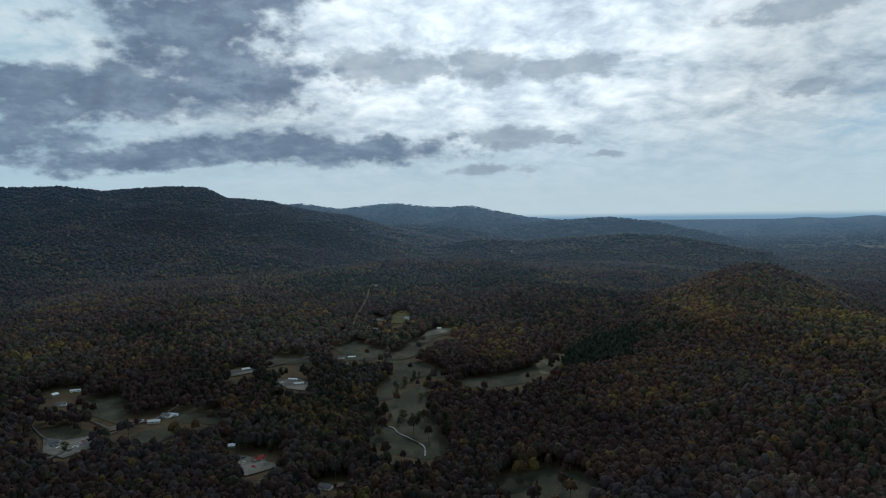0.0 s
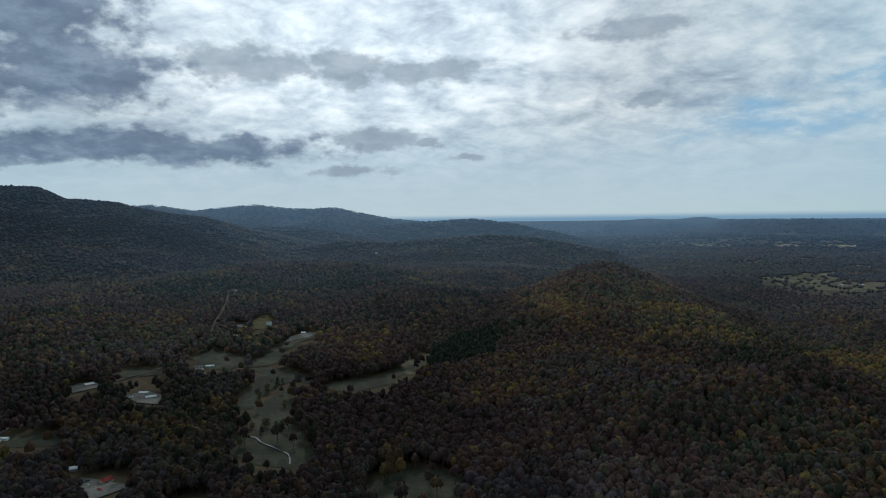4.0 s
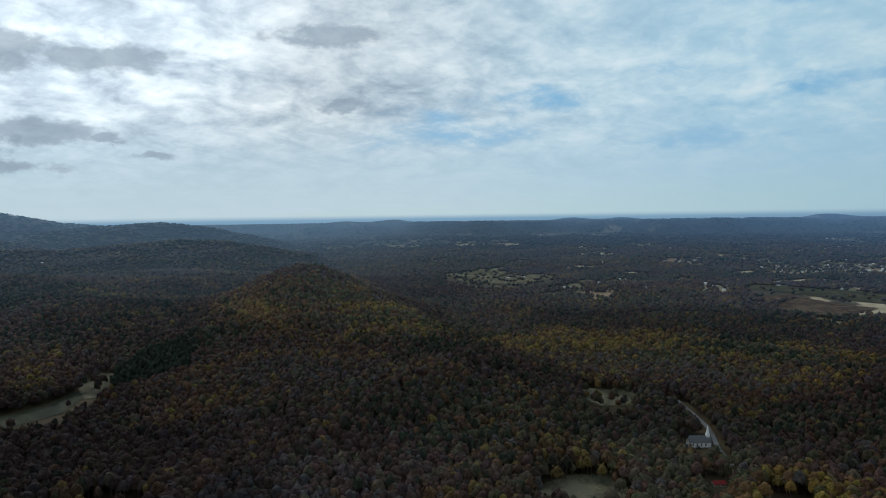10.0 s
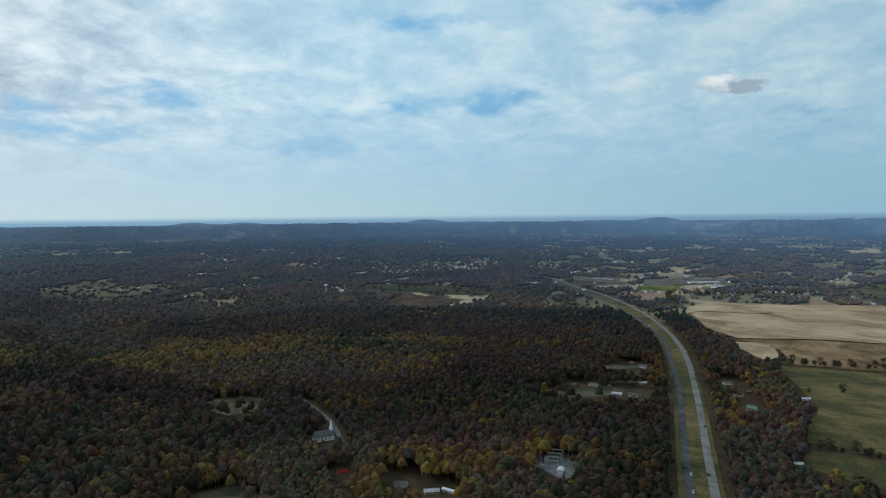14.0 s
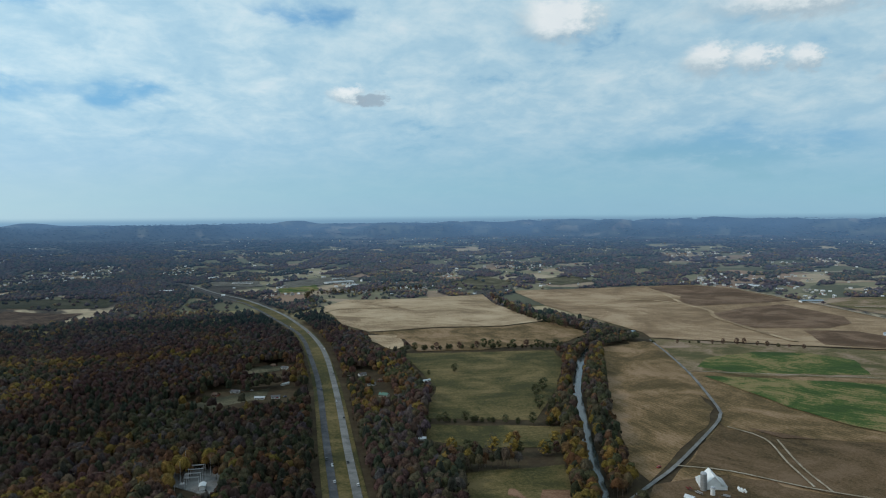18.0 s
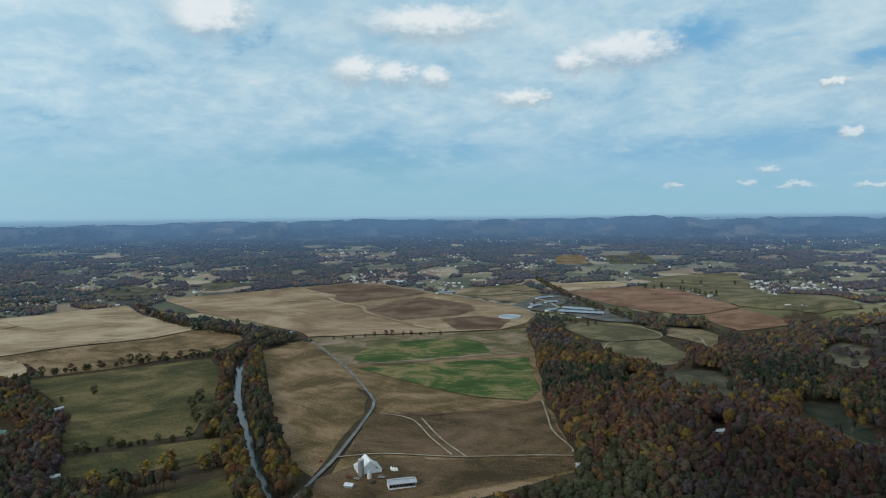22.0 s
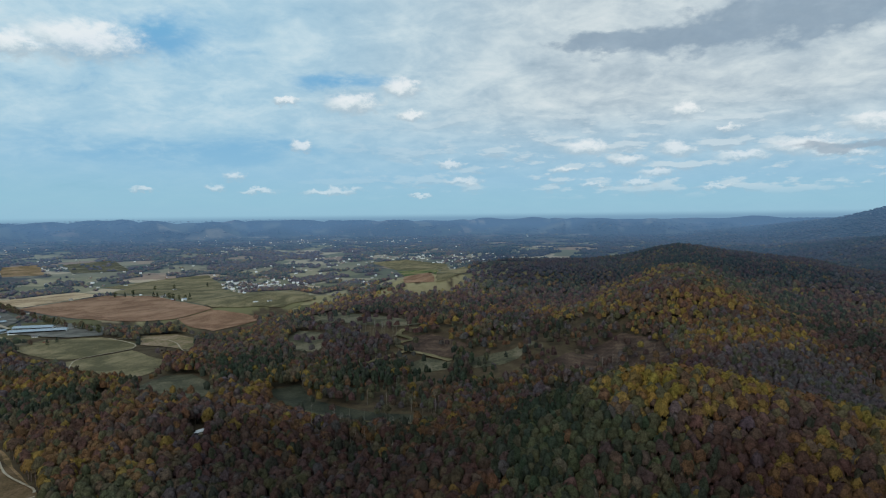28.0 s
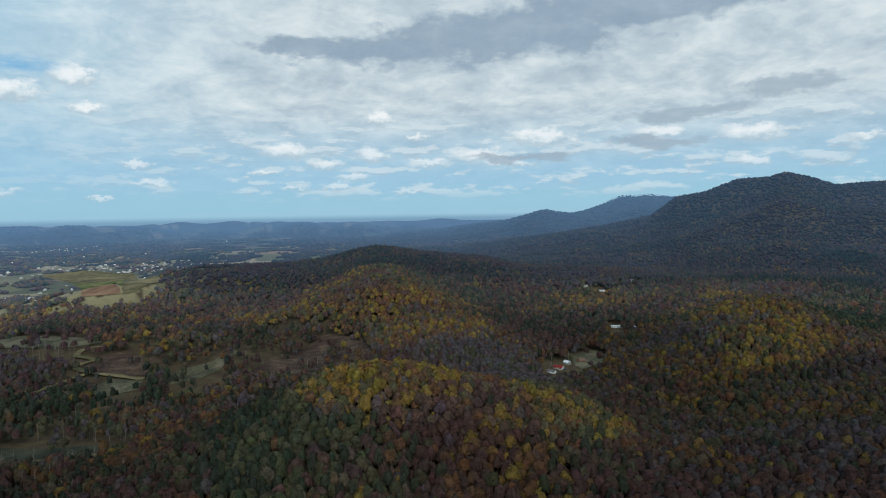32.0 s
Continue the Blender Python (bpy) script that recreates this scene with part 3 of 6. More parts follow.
def flat_mesh(name, verts, faces, mat, smooth=False):
    me = bpy.data.meshes.new(name)
    me.from_pydata([tuple(v) for v in verts], [], [tuple(int(i) for i in f) for f in faces])
    me.materials.append(mat)
    if smooth:
        me.shade_smooth()
    return me


def structure(name, me, label, category):
    return tagged(new(name, me), label, category, kind="structure")


def build_land(name, q, mat, label, centre=False):
    """A ring of the land sheet between the first and last of the distances q."""
    steps = 1440
    a = np.radians(np.arange(steps) * 360 / steps)
    X, Y = -np.sin(a)[None, :] * q[:, None], np.cos(a)[None, :] * q[:, None]
    v = np.stack([X, Y, height(X, Y)], -1).reshape(-1, 3)
    i, j = np.meshgrid(np.arange(len(q) - 1), np.arange(steps), indexing="ij")
    k = (j + 1) % steps
    f = np.stack([i * steps + j, (i + 1) * steps + j, (i + 1) * steps + k, i * steps + k], -1).reshape(-1, 4)[:, ::-1]
    me = bpy.data.meshes.new(name)
    me.vertices.add(len(v))
    me.vertices.foreach_set("co", v.ravel())
    me.loops.add(f.size)
    me.loops.foreach_set("vertex_index", f[:, ::-1].ravel())
    me.polygons.add(len(f))
    me.polygons.foreach_set("loop_start", np.arange(len(f)) * 4)
    me.update()
    me.validate()
    at = me.attributes.new("wooded", "FLOAT", "POINT")
    at.data.foreach_set("value", woods(v[:, 0], v[:, 1]).astype(np.float32))
    me.materials.append(mat)
    me.shade_smooth()
    structure(name, me, label, "ground")


def inside(px, py, poly):
    """Which of the points lie inside the polygon."""
    hit = np.zeros(px.shape, bool)
    xs, ys = [c[0] for c in poly], [c[1] for c in poly]
    box = (px > min(xs)) & (px < max(xs)) & (py > min(ys)) & (py < max(ys))
    if not box.any():
        return hit
    x, y = px[box], py[box]
    h = np.zeros(x.shape, bool)
    for (ax, ay), (bx, by) in zip(poly, poly[1:] + poly[:1]):
        if ay != by:
            h ^= ((ay > y) != (by > y)) & (x < (bx - ax) * (y - ay) / (by - ay) + ax)
    hit[box] = h
    return hit


def line_distance(px, py, line):
    best = np.full(px.shape, 1e9)
    for (ax, ay), (bx, by) in zip(line, line[1:]):
        dx, dy = bx - ax, by - ay
        u = np.clip(((px - ax) * dx + (py - ay) * dy) / (dx * dx + dy * dy), 0, 1)
        best = np.minimum(best, np.hypot(px - ax - u * dx, py - ay - u * dy))
    return best


def village(b, q):
    """Over 0 where houses stand close on the far plain."""
    v = np.log(np.maximum(true_range(q), 100.0))
    return wave(b / 4.5, v / 0.11, 1.0, 12.0) + 0.5 * wave(b / 1.6, v / 0.05, 1.0, 22.0) - 0.28 - 0.5 * soft(4300, 4600, q)


def woods(x, y):
    """1 in closed woodland, 0 on the open plain."""
    b = np.degrees(np.arctan2(-x, y))
    b = np.where(b > 75, b - 360, b)
    q = np.hypot(x, y)
    plain = soft(-36, -66, b) * soft(-186, -166, b) * soft(1150, 1450, q)
    plain = np.maximum(plain, soft(-30, -44, b) * soft(1350, 1700, q) * soft(-186, -170, b))
    plain = np.maximum(plain, soft(-14, -30, b) * soft(2300, 3000, q) * soft(-196, -184, b))
    u, v = b / 1.5, np.log(np.maximum(true_range(q), 100.0)) / 0.055        # the plots widen with the distance
    patch = soft(-0.04, 0.10, wave(u, v, 1.0, 4.0) + 0.5 * wave(u, v, 0.4, 5.0) + 0.02 + 0.45 * soft(-86, -70, b) - 0.22 * soft(-118, -132, b) * soft(1300, 1500, q) * soft(3400, 2900, q) + 0.12 * soft(1500, 2300, q) + 0.16 * soft(2500, 3100, q))
    patch = patch * (1 - 0.75 * soft(0.05, 0.3, village(b, q)))
    patch = np.maximum(patch, 0.03 * soft(2000, 1500, q))
    return 1 - plain * (1 - patch)


def smooth_line(line, step):
    """Points every step metres along a rounded course through the given ones."""
    p = [Vector((*c, 0)) for c in line]
    p = [2 * p[0] - p[1], *p, 2 * p[-1] - p[-2]]
    out = []
    for a, b, c, d in zip(p, p[1:], p[2:], p[3:]):
        k = max(2, int((c - b).length / step))
        for i in range(k):
            u = i / k
            out.append(0.5 * ((2 * b) + (c - a) * u + (2 * a - 5 * b + 4 * c - d) * u * u + (3 * b - a - 3 * c + d) * u ** 3))
    out.append(p[-2])
    return out


def ribbon(line, width, mat, up, step=12.0, name="road", side=0.0, ragged=0.0, deep=0.25):
    """A strip of ground cover along a course, with a thin edge."""
    rng = random.Random(7)
    pts = smooth_line(line, step)
    rows = []
    for i, p in enumerate(pts):
        d = (pts[min(i + 1, len(pts) - 1)] - pts[max(i - 1, 0)]).normalized()
        nrm = Vector((d.y, -d.x, 0))
        w = width / 2 * (1 + ragged * rng.uniform(-1, 1))
        l, r = p + nrm * (side - w), p + nrm * (side + w)
        rows.append((l, r))
    v = []
    for l, r in rows:
        zl, zr = float(height(l.x, l.y)) + up, float(height(r.x, r.y)) + up
        top = max(zl, zr)
        v += [(l.x, l.y, top - deep), (l.x, l.y, top), (r.x, r.y, top), (r.x, r.y, top - deep)]
    f = []
    for i in range(len(rows) - 1):
        for k in range(3):
            f.append((i * 4 + k, i * 4 + k + 4, i * 4 + k + 5, i * 4 + k + 1))
    return flat_mesh(name, v, f, mat)


def field(kind, poly, order):
    """A crop field or pasture lying on the ground, its rim a little uneven."""
    rng = random.Random(order)
    bm = bmesh.new()
    ring = []
    for (ax, ay), (bx, by) in zip(poly, poly[1:] + poly[:1]):
        k = max(1, int(math.hypot(bx - ax, by - ay) / 22))
        for i in range(k):
            u = i / k
            j = 0 if i == 0 else 2.2
            ring.append(bm.verts.new((ax + (bx - ax) * u + rng.uniform(-j, j), ay + (by - ay) * u + rng.uniform(-j, j), 0)))
    bm.faces.new(ring)
    bmesh.ops.triangulate(bm, faces=bm.faces[:])
    for _ in range(3):
        long = [e for e in bm.edges if e.calc_length() > 40]
        if long:
            bmesh.ops.subdivide_edges(bm, edges=long, cuts=1)
            bmesh.ops.triangulate(bm, faces=[f for f in bm.faces if len(f.verts) > 3])
    xs = np.array([v.co[:2] for v in bm.verts])
    z = height(xs[:, 0], xs[:, 1])
    q = np.hypot(xs[:, 0], xs[:, 1])
    up = 0.35 + 0.9 * soft(500, 1500, q) + {"tilled": 0.5, "weedy": 0.2, "clover": 0.5, "yard": 0.5, "base": -0.2, "cutover": 0.3}.get(kind, 0.0)
    for v, h, u in zip(bm.verts, z, up):
        v.co.z = h + u
    bmesh.ops.recalc_face_normals(bm, faces=bm.faces[:])
    if sum(f.normal.z for f in bm.faces) < 0:
        bmesh.ops.reverse_faces(bm, faces=bm.faces[:])
    me = bpy.data.meshes.new("field")
    bm.to_mesh(me)
    bm.free()
    me.materials.append(SOIL[kind])
    return me


FIELD_LABELS = {"paddock": "tan and olive grazed paddock", "oat": "light brown harvested field with pale contour strips", "stubble": "pale tan harvested corn stubble field", "tilled": "brown harvested field with faint drill rows", "weedy": "dry weedy grass field in olive and tan", "clover": "green cover crop field with bare tan patches", "fallow": "brown fallow grass field with worn patches", "pasture": "olive green grazed pasture in a cloud-shaded tone", "redsoil": "bare reddish clay crop field", "dusky": "dark brown rough farm grass", "base": "brown fallow farmland beside the river", "yard": "pale gravel yard round the dairy barns", "glade": "olive grass glade with worn tracks between brush", "meadow": "olive-brown autumn meadow between woods, darkened as under cloud", "cutover": "brown cut-over hillside with stumps and brush, also clay fields painted as shaded"}
FIELDS = [
    ("base", [(1000, -430), (898, -659), (858, -814), (704, -690), (486, -490), (356, -394), (333, -375), (392, -168), (504, -272), (599, -354), (641, -377)]),
    ("stubble", [(1489, 64), (1609, 10), (1613, -142), (1666, -334), (1474, -325), (1302, -346), (1228, -372), (1181, -274), (1186, -146), (1161, -33), (1250, 13), (1344, 28)]),
    ("fallow", [(1151, -32), (1175, -144), (1170, -271), (1215, -368), (1085, -404), (1017, -341), (975, -194), (979, -99), (1082, -88)]),
    ("stubble", [(1127, -30), (1128, -78), (1015, -87), (1002, -61), (1069, -35)]),
    ("oat", [(1736, -426), (1745, -530), (1769, -746), (1767, -945), (1666, -1022), (1376, -1021), (1120, -1000), (984, -965), (900, -863), (873, -772), (923, -672), (1024, -482), (1065, -490), (1204, -472), (1416, -429)]),
    ("tilled", [(1728, -801), (1752, -937), (1663, -1001), (1395, -993), (1375, -892), (1358, -741), (1433, -743), (1525, -796)]),
    ("tilled", [(1249, -720), (1319, -840), (1346, -938), (1161, -938), (1092, -898), (1050, -820), (1076, -698), (1150, -692)]),
    ("tilled", [(1036, -761), (1018, -843), (941, -859), (878, -776), (919, -711)]),
    ("weedy", [(1015, -477), (914, -666), (861, -762), (856, -821), (691, -668), (727, -602), (762, -484), (803, -424), (921, -460)]),
    ("clover", [(814, -448), (863, -489), (888, -575), (865, -647), (815, -675), (735, -632), (760, -529), (776, -475)]),
    ("clover", [(767, -430), (737, -513), (675, -649), (514, -511), (500, -479), (558, -462), (628, -446), (697, -439)]),
    ("stubble", [(1372, -1367), (1301, -1593), (1175, -1538), (1202, -1305)]),
    ("redsoil", [(1190, -1281), (1162, -1532), (1019, -1533), (717, -1266), (745, -1172), (818, -1145), (956, -1171), (1044, -1204)]),
    ("redsoil", [(738, -1170), (712, -1256), (624, -1216), (557, -1171), (602, -1064), (669, -1100)]),
    ("paddock", [(1190, -1569), (1277, -1865), (1270, -2051), (1042, -1836), (817, -1571), (643, -1264), (726, -1281), (1019, -1556)]),
    ("paddock", [(838, -882), (841, -956), (762, -991), (675, -959), (647, -907), (685, -827), (725, -825)]),
    ("paddock", [(686, -799), (642, -899), (545, -835), (510, -770), (507, -711), (587, -731)]),
    ("glade", [(465, -642), (474, -725), (445, -734), (396, -691), (415, -674)]),
    ("weedy", [(704, -1008), (656, -1033), (586, -993), (550, -906), (597, -927), (663, -942)]),
    ("yard", [(967, -1003), (932, -1116), (821, -1083), (773, -1006), (818, -980), (878, -983)]),
    ("yard", [(1084, -990), (1173, -1159), (1160, -1220), (1047, -1128), (980, -985), (1024, -974)]),
    ("weedy", [(1431, -1184), (1415, -1334), (1233, -1239), (1058, -1030), (1168, -1033), (1338, -1036)]),
    ("fallow", [(776, -420), (776, -442), (630, -421), (507, -458), (532, -405), (576, -354), (626, -373)]),
    ("dusky", [(572, -346), (486, -484), (356, -392), (421, -335), (478, -291), (493, -262), (591, -349)]),
    ("fallow", [(960, -375), (998, -462), (638, -370), (598, -343), (468, -221), (497, -220), (649, -264)]),
    ("pasture", [(967, -76), (952, -298), (871, -286), (730, -230), (629, -179), (652, -72), (771, -99)]),
    ("pasture", [(632, -75), (605, -198), (547, -181), (561, -104), (588, -67)]),
    ("pasture", [(506, -86), (512, -169), (435, -153), (457, -80)]),
    ("redsoil", [(472, -113), (465, -157), (435, -151), (448, -107)]),
    ("dusky", [(462, -221), (472, -285), (420, -334), (354, -390), (337, -376), (414, -193)]),
    ("glade", [(470, -656), (452, -732), (369, -668), (373, -617)]),
    ("glade", [(574, 511), (622, 468), (565, 432), (537, 451), (542, 486)]),
    ("glade", [(326, 343), (373, 345), (402, 331), (390, 304), (360, 285)]),
    ("glade", [(1237, 1671), (1532, 1821), (1552, 1464), (1306, 1355), (1162, 1404)]),
    ("clover", [(1903, 198), (2004, 98), (1842, 77), (1776, 172)]),
    ("glade", [(743, 192), (765, 142), (799, 93), (755, 94), (722, 145)]),
    ("glade", [(-376, -814), (-435, -831), (-414, -769), (-366, -745)]),
    ("glade", [(878, 162), (924, 108), (917, 88), (888, 91), (873, 128)]),
    ("glade", [(1945, -283), (2185, -431), (1978, -494), (1795, -417), (1765, -333)]),
    ("glade", [(2004, -520), (2129, -727), (1945, -738), (1853, -599)]),
    ("yard", [(2088, 203), (2225, 64), (2181, -47), (2054, -20), (1914, 173)]),
    ("yard", [(2155, 434), (2144, 279), (1981, 243), (2011, 377)]),
    ("paddock", [(806, -1545), (669, -1573), (527, -1358), (588, -1268), (662, -1293)]),
    ("glade", [(1979, -2357), (1900, -2557), (1580, -2218), (1708, -2086)]),
    ("fallow", [(2143, -2229), (2073, -2346), (1753, -2009), (1855, -1928)]),
    ("dusky", [(525, -366), (505, -401), (437, -353), (447, -340)]),
    ("dusky", [(461, -391), (454, -416), (407, -380), (413, -358)]),
    ("dusky", [(466, -286), (451, -312), (428, -310), (445, -283)]),
    ("tilled", [(573, -365), (531, -404), (540, -379)]),
    ("meadow", [(-81, 903), (-67, 971), (-36, 1055), (-10, 1092), (22, 1100), (17, 1069), (-14, 1044), (-34, 977), (-40, 928), (-54, 903)]),
    ("meadow", [(-79, 709), (-73, 765), (-63, 810), (-60, 871), (-78, 897), (-54, 896), (-31, 885), (-9, 854), (9, 824), (2, 806), (-22, 819), (-35, 804), (-53, 759), (-56, 719)]),
    ("meadow", [(-56, 711), (-46, 747), (-25, 783), (-20, 739), (-16, 696), (-7, 622), (1, 575), (3, 545), (-20, 539), (-44, 554), (-72, 592), (-71, 626), (-50, 633), (-56, 679)]),
    ("meadow", [(11, 800), (40, 803), (82, 817), (111, 854), (124, 837), (91, 776), (44, 757), (25, 769)]),
    ("glade", [(118, 864), (131, 904), (169, 930), (151, 860), (129, 811), (117, 819)]),
    ("meadow", [(-249, 886), (-221, 906), (-176, 909), (-174, 875), (-217, 861)]),
    ("yard", [(-203, 789), (-176, 799), (-151, 775), (-158, 748), (-179, 756)]),
    ("meadow", [(-158, 961), (-139, 1026), (-100, 979), (-72, 929), (-99, 897), (-129, 897)]),
    ("pasture", [(-96, 1231), (-75, 1273), (-61, 1236), (-72, 1159), (-93, 1155)]),
    ("yard", [(-271, 819), (-260, 839), (-238, 840), (-232, 825), (-255, 800)]),
    ("meadow", [(-380, 704), (-346, 717), (-319, 675), (-314, 633), (-349, 656)]),
    ("meadow", [(-358, 629), (-325, 613), (-325, 582), (-356, 595), (-376, 624)]),
    ("meadow", [(-269, 671), (-227, 673), (-210, 652), (-219, 633), (-257, 637)]),
    ("meadow", [(-282, 613), (-257, 625), (-243, 601), (-258, 580), (-286, 589)]),
    ("yard", [(-362, 597), (-339, 589), (-320, 601), (-304, 576), (-316, 548), (-341, 560)]),
    ("yard", [(-320, 619), (-310, 630), (-300, 618), (-305, 602)]),
    ("yard", [(-175, 556), (-162, 549), (-132, 530), (-145, 516), (-153, 509), (-162, 512)]),
    ("cutover", [(-447, 974), (-422, 990), (-391, 972), (-420, 956)]),
    ("yard", [(-36, 1047), (-28, 1087), (-5, 1108), (20, 1101), (4, 1076), (-17, 1060)]),
    ("meadow", [(42, 493), (74, 519), (97, 502), (110, 481), (109, 457), (77, 437), (43, 441)]),
    ("glade", [(435, -975), (434, -1039), (375, -987), (345, -924), (343, -880), (390, -895)]),
    ("glade", [(478, -1187), (424, -1209), (287, -1068), (218, -993), (256, -983), (316, -1006), (427, -1099)]),
    ("glade", [(185, -863), (146, -848), (147, -818), (174, -805), (211, -814), (195, -848)]),
    ("glade", [(129, -843), (111, -858), (71, -869), (48, -906), (40, -901), (60, -845), (78, -828), (113, -819)]),
    ("cutover", [(241, -924), (196, -949), (131, -899), (147, -860), (197, -876)]),
    ("cutover", [(267, -846), (235, -871), (195, -851), (213, -816), (245, -800)]),
    ("cutover", [(36, -822), (2, -875), (-75, -960), (-122, -916), (-128, -820), (-94, -797), (-50, -801), (2, -805)]),
    ("glade", [(-24, -858), (-41, -884), (-53, -880), (-40, -851)]),
    ("meadow", [(326, -684), (303, -724), (262, -669), (205, -647), (133, -639), (92, -647), (134, -617), (196, -617), (242, -618), (288, -642)]),
    ("cutover", [(192, -540), (177, -556), (143, -543), (139, -511), (172, -512)]),
    ("redsoil", [(519, -2091), (285, -1435), (274, -1379), (345, -1406)]),
    ("clover", [(601, -2340), (453, -2364), (283, -1448), (529, -2133)]),
    ("paddock", [(790, -2640), (672, -2792), (463, -2583), (223, -1539), (247, -1390), (269, -1377), (444, -2359), (611, -2360)]),
    ("paddock", [(1326, -1731), (1289, -2012), (1210, -2116), (941, -1739), (924, -1624), (1025, -1597)]),
    ("paddock", [(906, -1593), (716, -1426), (545, -1406), (565, -1271), (690, -1274)]),
    # two red clay fields and a green one, coloured dark for cloud shadow
    ("cutover", [(1372, 704), (1537, 725), (1494, 551), (1334, 562), (1326, 667)]),
    ("cutover", [(1463, 790), (1559, 754), (1534, 729), (1384, 718)]),
    ("meadow", [(1746, 972), (1772, 800), (1759, 561), (1589, 535), (1572, 709), (1608, 877)]),
]
HIGHWAY = [(369, -12), (489, -3), (587, 4), (768, 16), (970, 34), (1106, 55), (1254, 90), (1434, 146), (1668, 246), (1832, 341), (2076, 469)]
HIGHWAY_WEST = [(374, 5), (494, 14), (624, 24), (813, 38), (977, 57), (1112, 76), (1230, 107), (1564, 225), (1676, 280), (1896, 390), (2132, 516)]
FARM_ROAD = [(379, -127), (459, -216), (496, -257), (584, -340), (613, -362), (640, -375), (777, -419), (908, -452), (1005, -472)]
WHITE_ROAD = [(1674, -1011), (1505, -1012), (1366, -1013), (1211, -1003), (1113, -994), (1024, -974), (967, -949), (931, -965)]
DAIRY_ROAD = [(1280, -1059), (1243, -1135), (1164, -1133), (1071, -1093), (990, -1042)]
RIVER = [(312, -147), (429, -173), (479, -184), (541, -201), (629, -226), (724, -254), (803, -283), (898, -323), (981, -372), (1054, -440), (1107, -501)]
STREAM = [(-60, 627), (-49, 621), (-42, 604), (-33, 593), (-26, 581), (-19, 571), (-17, 558), (-17, 546)]
VALLEY_ROAD = [(-330, 542), (-317, 584), (-310, 618), (-282, 647), (-277, 688), (-267, 741), (-259, 813), (-221, 850), (-179, 925), (-165, 1029), (-154, 1127), (-158, 1230), (-157, 1337), (-165, 1523)]
CHURCH_ROAD = [(486, 278), (512, 306), (551, 339), (578, 369), (616, 417)]
WATERWAYS = [[(1491, -614), (1466, -691), (1394, -723), (1293, -734), (1210, -700), (1125, -689), (1015, -683), (949, -685)], [(1777, -811), (1544, -768), (1411, -736)], [(1392, 60), (1451, 28), (1454, -28), (1473, -103), (1613, -75)]]
TRACKS = [[(493, -256), (475, -291), (435, -326), (393, -365), (355, -389)], [(485, -485), (444, -451), (412, -424), (389, -411), (366, -400), (360, -394)], [(794, -424), (760, -524), (705, -670)], [(578, -349), (541, -362), (483, -344), (435, -331)], [(536, -371), (474, -349), (424, -337)], [(641, -766), (677, -831), (652, -900), (668, -943), (746, -985)], [(746, -985), (667, -990), (614, -967), (561, -905), (537, -910)], [(506, -821), (478, -846)], [(214, -972), (238, -965), (241, -943), (215, -926), (236, -911), (214, -888), (180, -869), (147, -846)], [(214, -888), (240, -860), (262, -832), (271, -794)], [(257, -625), (229, -615), (193, -610), (127, -611)], [(-400, 637), (-364, 599), (-333, 572)], [(-352, 649), (-325, 628), (-307, 613)], [(-141, 472), (-139, 501)]]
PINES = [[(131, 809), (152, 873), (214, 963), (272, 992), (278, 947), (237, 836), (180, 811)]]
YARDS = [(516, 115, 26), (512, 327, 20), (446, 267, 14), (-342, -759, 36), (447, -255, 45), (935, -1040, 95), (1117, -1132, 60), (833, -950, 30), (901, 99, 30), (768, 78, 30), (776, 150, 20), (449, 218, 22), (440, 188, 22), (852, -17, 26), (753, -36, 22), (-522, -943, 26), (-623, -1191, 30), (311, -520, 14), (475, -614, 10), (-414, 713, 30), (-344, 581, 26), (-282, 642, 24), (-151, 539, 26), (-136, 903, 20), (-175, 779, 20), (-117, 1178, 22), (-72, 1217, 26), (-153, 1522, 18), (140, 1255, 20), (-84, 485, 18), (-247, 829, 16)]
MEDIAN = [(372, -4), (492, 6), (606, 14), (790, 27), (974, 46), (1109, 66), (1242, 98), (1500, 186), (1673, 263)]
CLEARWAYS = [(MEDIAN, 23), (HIGHWAY, 14), (HIGHWAY_WEST, 13), (FARM_ROAD, 7), (RIVER, 7), (STREAM, 6), (VALLEY_ROAD, 4), (CHURCH_ROAD, 6), (WHITE_ROAD, 14), (DAIRY_ROAD, 10)] + [(t, 5) for t in TRACKS]


# ---------------------------------------------------------------- trees
# russet, orange, gold, olive, evergreen, bare grey, maroon, tan
PALETTE = np.array([(0.080, 0.046, 0.035), (0.126, 0.068, 0.032), (0.185, 0.128, 0.032), (0.066, 0.068, 0.034), (0.030, 0.043, 0.026), (0.082, 0.070, 0.065), (0.072, 0.043, 0.036), (0.098, 0.079, 0.046)])
HAZE_HUE = np.array((0.023, 0.036, 0.055))        # haze hue painted into the leaves of woods many kilometres off


